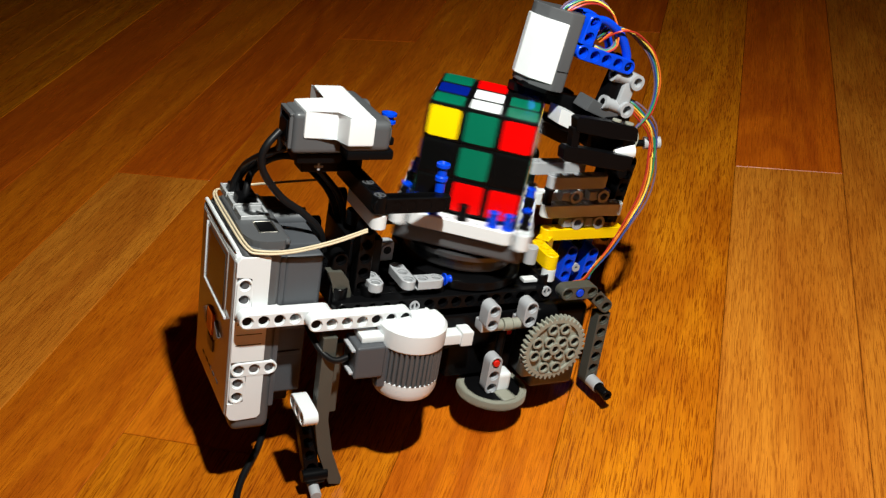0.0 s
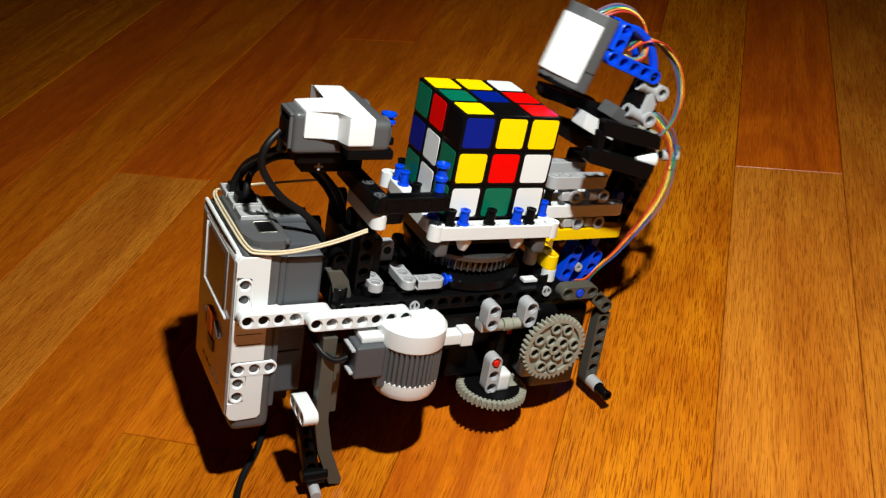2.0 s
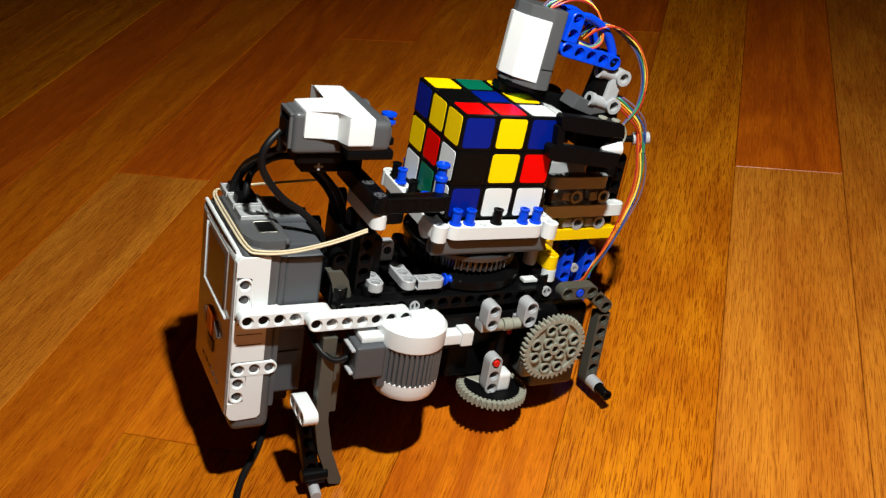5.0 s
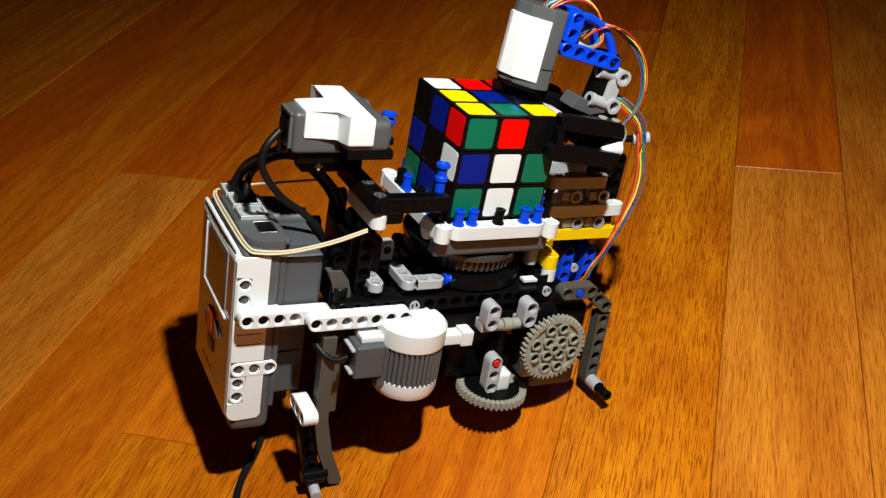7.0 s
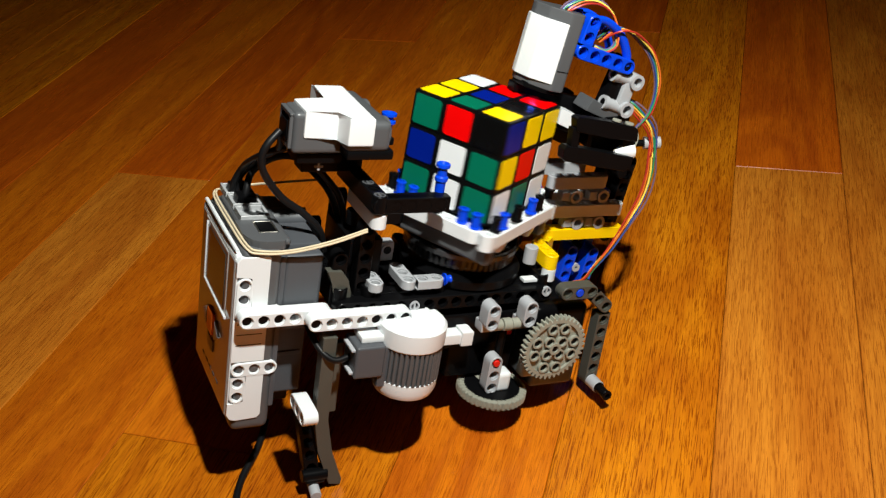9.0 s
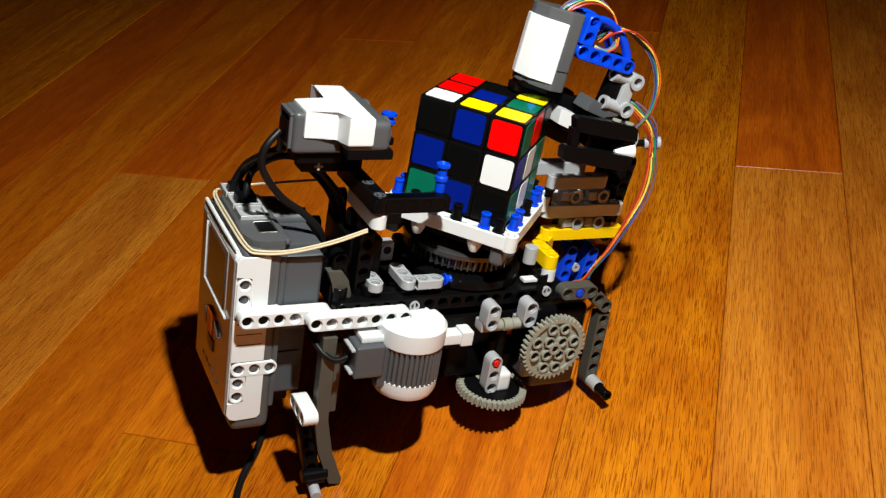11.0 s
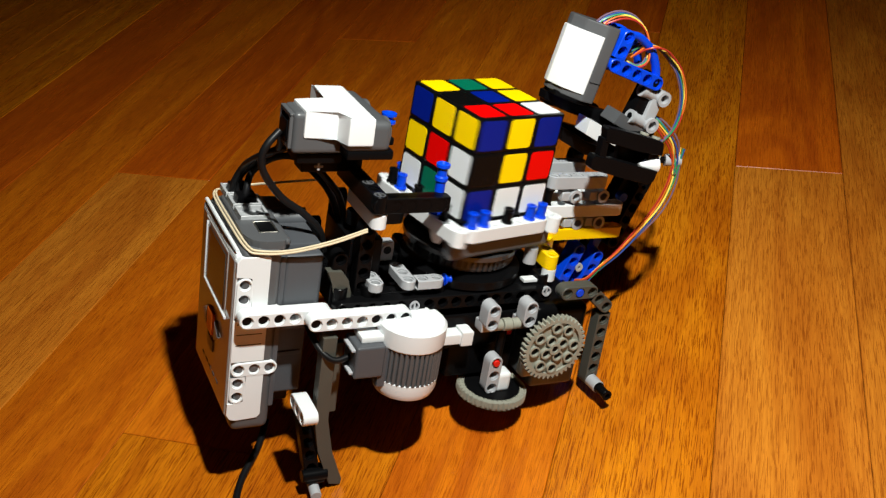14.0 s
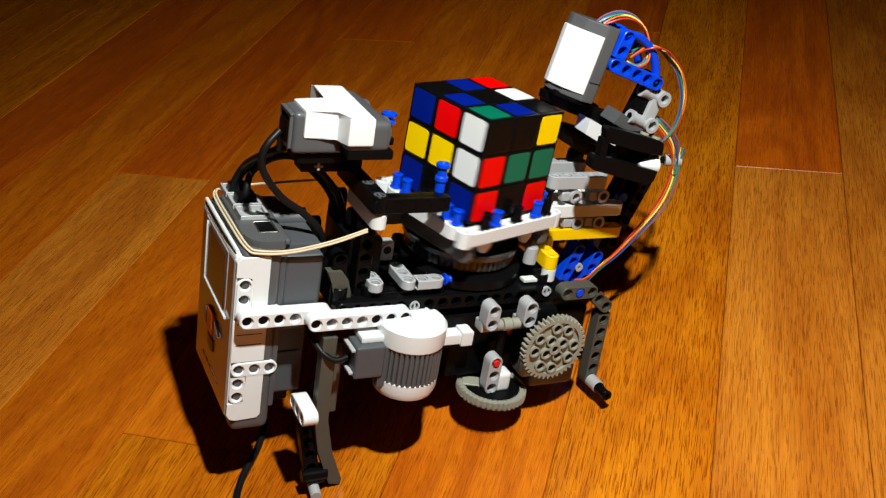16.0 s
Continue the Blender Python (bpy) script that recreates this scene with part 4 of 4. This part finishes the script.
def bundle(pts, parent, start, spread, twist):
    """Six thin coloured wires side by side along a line, turning about it by twist."""
    path = smooth_path(pts, 4)
    for k, m in enumerate(WIRES):
        run = []
        for i, q in enumerate(path):
            t = i / (len(path) - 1)
            ahead = (path[min(i + 1, len(path) - 1)] - path[max(i - 1, 0)]).normalized()
            flat = ahead.cross(Y).normalized()
            a = start + twist * math.pi * t
            off = (k - 2.5) * spread * (0.75 + 0.35 * math.sin(7 * t + k)) * (1 - 0.45 * t * t)
            run.append(q + (flat * math.cos(a) + Y * math.sin(a)) * off + ahead.cross(flat) * 0.07 * math.sin(9 * t + 2.1 * k))
        part("sensor_wire", made(tube, run, 0.056, 6, 3), m, parent)


def colour_sensor(robot):
    """The grey and white sensor block at the end of the tilting arm."""
    lean = Vector((0.62, 0, 3.05)).normalized()
    side = Vector((lean.z, 0, -lean.x))
    o = Vector((4.8, 0, 3.3))
    bm = bmesh.new()
    prism(bm, [(-0.62, 1.05), (-0.66, 0.6), (-0.34, -0.28), (0.48, -1.13), (0.62, -1.18), (1.28, -1.18), (1.42, -1.02), (1.42, 1.1), (1.25, 1.25), (-0.4, 1.25)], o - lean * 0.24, side, Y, lean, 4.18, 0.1)
    body = part("colour_sensor", bm, STONE, robot, "white and grey colour sensor block")
    bm = bmesh.new()
    prism(bm, [(-0.83, 0.62), (-0.52, -0.3), (-0.44, -0.42), (0.36, -1.12), (0.5, -1.18), (0.6, -1.1), (0.6, 1.0), (-0.72, 1.1)], o + lean * 0.12, side, Y, lean, 3.2, 0.07)
    part("cover", bm, WHITE, body, "glossy white cover")
    # flush black strip paints the groove's shade onto the body
    part("groove", made(prism, [(0.6, -1.2), (1.3, -1.2), (1.3, -1.1), (0.6, -1.1)], o + lean * 0.85, side, Y, lean, 0.04, 0), BLACK, body)
    bm = bmesh.new()
    prism(bm, [(-0.5, -0.1), (0.4, -1.0), (1.3, -1.0), (1.3, 1.1), (-0.5, 1.1)], o - lean * 0.44, side, Y, lean, 0.3, 0.06)
    part("lens_hood", bm, BLACK, body)
    part("lens", made(cyl, o - lean * 0.448 + side * 0.4, lean, 0.22, 0.06), GLOW, body, "lamp of the sensor, glowing blue")
    bm = bmesh.new()
    box(bm, *(lambda c: (c.x - 0.5, c.x + 0.5, c.y - 0.6, c.y + 0.6, c.z - 0.1, c.z + 0.2))(o + lean * 3.6 + side * 0.9), 0.05, 1)
    part("wire_socket", bm, METAL, body)
    return body


LEVER_BASE, LEVER_TOP = (8.6, -9.0), (11.6, -1.4)


def lever(robot):
    """The rocking link that swings the arm; drawn upright from its pivot."""
    bar = part("rocker", made(beam, (1.3, 0.95, 3.2), Z, Y, 7), BLACK, robot, "black rocking link behind the tower")
    bar.matrix_basis = pose(LEVER_BASE[0] / 100, 0, LEVER_BASE[1] / 100)
    beam_part("rocker_beam", (0.5, 1.8, 0.0), Z, Y, 11, BLACK, bar)
    part("rocker_web", made(box, 0.1, 1.2, 1.2, 2.0, 3.4, 7.6, 0.1, 2), BLACK, bar)
    for x in (-0.82, 0.74):
        beam_part("rocker_plate", (x, 0.9, -1.2), Z, Y, 5, BLUE, bar, "blue beam on the rocker", 0.8)
        part("rocker_plate", made(box, x - 0.3, x + 0.3, 1.25, 1.6, -1.3, 3.0, 0.08, 2), BLUE, bar)
    part("axle_bush", made(cyl, (0.74, 0.2, 0.0), Y, 0.36, 0.5), BLACK, bar)
    part("pin", made(cyl, (0.1, 0.4, 6.0), Y, 0.3, 0.5), BLUE, bar)
    part("pin", made(lathe, (-0.23, 0.45, 0.98), Y, [(0.1, 0), (0.27, 0), (0.27, 0.2), (0.1, 0.2), (0.1, 0)], 18), LIGHT, bar)
    bm = bmesh.new()
    cyl(bm, (0.6, 0.2, 7.4), Y, 0.36, 1.6)
    part("axle_bush", bm, BLACK, bar)
    bundle([(0.95, -1.0, 10.2), (1.3, -1.0, 9.1), (1.62, -1.0, 7.9), (1.62, -1.0, 6.5), (1.22, -1.0, 5.0), (0.65, -0.95, 3.2), (0.1, -0.8, 1.8), (-0.25, -0.6, 0.7), (-0.4, 0.0, 0.2)], bar, -0.5, 0.125, 0.3)
    return bar


# ---- the puzzle cube ----
def cube_faces():
    """Colour of each square by cubelet and outward axis, in the pose the cube has after its first flip."""
    out = {}

    def face(rows, normal, right, down):
        n, r, d = Vector(normal), Vector(right), Vector(down)
        for j, row in enumerate(rows):
            for i, c in enumerate(row):
                p = n + r * (i - 1) + d * (j - 1)
                out[tuple(int(round(q)) for q in p), tuple(int(round(q)) for q in n)] = c

    face(("BYY", "YRW", "WGW"), -Y, X, -Z)
    face(("YYW", "GBR", "YKR"), Z, X, -Y)
    face(("GRK", "BWG", "GWG"), -X, -Y, -Z)
    face(("BYB", "KYR", "BWW"), X, Y, -Z)
    face(("KBR", "BKW", "GBK"), Y, -X, -Z)
    # underside as it shows once the second flip has brought it round
    q = Matrix.Rotation(radians(-90), 3, "Y") @ Matrix.Rotation(radians(-90), 3, "Z")
    back = lambda v: q.inverted() @ v
    face(("KKY", "RGG", "RKR"), back(X), back(Y), back(-Z))
    return out


def puzzle():
    cube = tagged(new("puzzle_cube"), "scrambled three-by-three puzzle cube with six sticker colours, resting in the tray", "puzzle cube")
    colours = cube_faces()
    shell = done(made(box, -0.945, 0.945, -0.945, 0.945, -0.945, 0.945, 0.09, 2), "cubelet")
    shell.materials.append(CUBE)
    films = {}
    for c, m in STICK.items():
        bm = bmesh.new()
        s, h, k = 0.79, 0.012, 0.14
        poly = [(-s + k, -s), (s - k, -s), (s - k * 0.3, -s + k * 0.3), (s, -s + k), (s, s - k), (s - k * 0.3, s - k * 0.3), (s - k, s), (-s + k, s), (-s + k * 0.3, s - k * 0.3), (-s, s - k), (-s, -s + k), (-s + k * 0.3, -s + k * 0.3)]
        prism(bm, poly, (0, 0, -0.02), X, Y, Z, 0.04, 0)
        films[c] = done(bm, "sticker")
        films[c].materials.append(m)
    for i in (-1, 0, 1):
        for j in (-1, 0, 1):
            for k in (-1, 0, 1):
                if not (i or j or k):
                    continue
                small = new("cubelet", shell)
                small.parent = cube
                small.matrix_basis = pose(0.019 * i, 0.019 * j, 0.019 * k)
                for n in (X, -X, Y, -Y, Z, -Z):
                    key = ((i, j, k), tuple(int(q) for q in n))
                    if key in colours:
                        film = new("sticker", films[colours[key]])
                        film.parent = small
                        film.matrix_basis = Matrix.Translation(n * 0.00950) @ n.to_track_quat("Z", "Y").to_matrix().to_4x4()
    return cube


controller(robot)
range_sensor(robot)
holder(robot)
chassis(robot)
side_beams(robot)
turn_motor(robot)
arm_drive(robot)
tower(robot)
cables(robot)
turntable_seat(robot)
tray = cradle(robot)
drive_gear, crown_gear = gears(robot)
tilt_arm = arm(robot)
sensor = colour_sensor(robot)
rocker = lever(robot)
cube = puzzle()
floor = room()
planks(floor)

# ---- what moves ----
# tray's turn in degrees
TURN = [(0.0, 57), (0.1, 22), (0.2, 2), (0.3, 0), (4.6, 0), (4.7, -8), (4.8, -40), (4.9, -74), (5.0, -90), (5.6, -90), (5.7, -98), (5.8, -130), (5.9, -164), (6.0, -180),
        (6.6, -180), (6.7, -193), (6.8, -217), (6.9, -249), (7.0, -268), (7.1, -270), (7.6, -270), (7.7, -290), (7.8, -312), (7.9, -315), (8.9, -315), (9.0, -328), (9.1, -355), (9.2, -382), (9.3, -403),
        (9.4, -405), (9.8, -405), (9.9, -420), (10.0, -450), (10.1, -480), (10.2, -495), (10.6, -495), (10.7, -510), (10.8, -540), (10.9, -570), (11.0, -585), (11.2, -585),
        (11.3, -591), (11.4, -611), (11.5, -637), (11.6, -664), (11.7, -695), (11.8, -716), (11.9, -720), (13.7, -720), (13.8, -742), (13.9, -768), (14.0, -798), (14.1, -810),
        (15.7, -810), (15.8, -830), (15.9, -858), (16.0, -882)]
# the cube's flips: degrees, shift along x and z in centimetres
FLIP_1 = [(1.2, 0, 0, 0), (1.3, -4, -0.3, 0.1), (1.4, -38, -2.6, 1.2), (1.5, -83, -1.1, 0.3), (1.6, -84, -1.05, 0.25), (1.7, -84, -1.05, 0.25), (1.8, -85, -0.8, 0.2), (1.9, -90, 0, 0)]
FLIP_2 = [(14.5, 0, 0, 0), (14.6, -4, -0.3, 0.1), (14.7, -36, -2.8, 1.2), (14.8, -82, -1.15, 0.3), (14.9, -84, -1.05, 0.25), (15.0, -84, -1.05, 0.25), (15.1, -88, -0.2, 0.05), (15.2, -90, 0, 0)]
# stations of the arm and of its sensor: shift along x and z in centimetres, degrees
BACK, AWAY, OVER, MID = (0, 0, 0), (-2.07, 0.16, -4.6), (-2.93, 0.08, -6.2), (-4.48, -0.36, -8.7)
LOW, ARM_HOLD, SENSOR_HOLD = (-1.7, -1.1, -3.0), (-5.9, -2.9, -18.84), (-10.78, 3.49, 31.3)


def between(a, b, k):
    return tuple(p + (q - p) * k for p, q in zip(a, b))


def stations(hold, loose=0):
    near = between(BACK, AWAY, 0.1)
    return [(0.0, AWAY), (0.6, AWAY), (0.7, between(AWAY, BACK, 0.5)), (0.8, BACK), (1.2, BACK), (1.3, LOW), (1.4, between(MID, hold, 0.4)), (1.5, hold), (1.7, hold), (1.8, between(hold, MID, 0.12)),
            (1.9, between(hold, AWAY, 0.75)), (2.0, (-1.1, 1.25, 6.0) if loose else (-0.5, 0.44, 0)), (2.1, between(AWAY, BACK, 0.9)), (2.2, BACK), (2.3, BACK), (2.4, between(BACK, OVER, 0.4)), (2.5, between(OVER, AWAY, 0.1)),
            (2.6, OVER), (2.9, between(OVER, MID, 0.3)), (3.0, between(OVER, MID, 0.5)), (3.2, between(OVER, MID, 0.95)), (3.3, MID), (4.1, MID), (4.2, between(MID, OVER, 0.7)), (4.3, OVER),
            (8.5, OVER), (8.6, between(OVER, AWAY, 0.7)), (8.7, AWAY), (12.1, AWAY), (12.2, between(AWAY, BACK, 0.5)), (12.3, BACK), (12.4, BACK), (14.0, near), (14.5, near), (14.6, LOW),
            (14.7, between(MID, hold, 0.4)), (14.8, between(MID, hold, 0.95)), (14.9, hold), (15.0, hold), (15.1, between(hold, MID, 0.5)), (15.2, between(AWAY, BACK, 0.5)), (15.3, between(AWAY, BACK, 0.8)), (15.4, near), (16.0, near)]


def at_station(s):
    return pose(s[0] / 100, 0, s[1] / 100, 0, s[2], 0)


def motions():
    ups = Matrix.Rotation(radians(90), 4, "Y")
    rz = lambda a: Matrix.Rotation(radians(a), 4, "Z")
    ry = lambda a: Matrix.Rotation(radians(a), 4, "Y")
    walk(tray, [(t, CT @ rz(a)) for t, a in TURN])
    rows = [(t, ROBOT @ CT @ rz(a) @ ups) for t, a in TURN if t <= 0.3]
    rows += [(t, ROBOT @ pose(x / 100, 0, z / 100) @ CT @ ry(a) @ ups) for t, a, x, z in FLIP_1]
    rows += [(t, ROBOT @ CT @ rz(a)) for t, a in TURN if 1.9 < t <= 14.1]
    rows += [(t, ROBOT @ pose(x / 100, 0, z / 100) @ CT @ ry(a) @ rz(-90)) for t, a, x, z in FLIP_2]
    rows += [(t, ROBOT @ CT @ rz(a + 810) @ ry(-90) @ rz(-90)) for t, a in TURN if t >= 15.7]
    walk(cube, rows)
    walk(tilt_arm, [(t, at_station(s)) for t, s in stations(ARM_HOLD)])
    walk(sensor, [(t, at_station(s)) for t, s in stations(SENSOR_HOLD, 1)])
    link = []
    for t, s in stations(ARM_HOLD):
        top = at_station(s) @ Vector((LEVER_TOP[0] / 100, 0, LEVER_TOP[1] / 100))
        link.append((t, math.degrees(math.atan2(top.x - LEVER_BASE[0] / 100, top.z - LEVER_BASE[1] / 100))))
    walk(rocker, [(t, pose(LEVER_BASE[0] / 100, 0, LEVER_BASE[1] / 100, 0, a, 0)) for t, a in link])
    walk(drive_gear, [(t, pose(0.0390, -0.0508, -0.0982, 0, 36 + (a - 44) * 0.9, 0)) for t, a in link])
    walk(crown_gear, [(t, pose(0.0136, -0.0370, -0.1308, 0, 0, -1.4 * a)) for t, a in TURN])


motions()
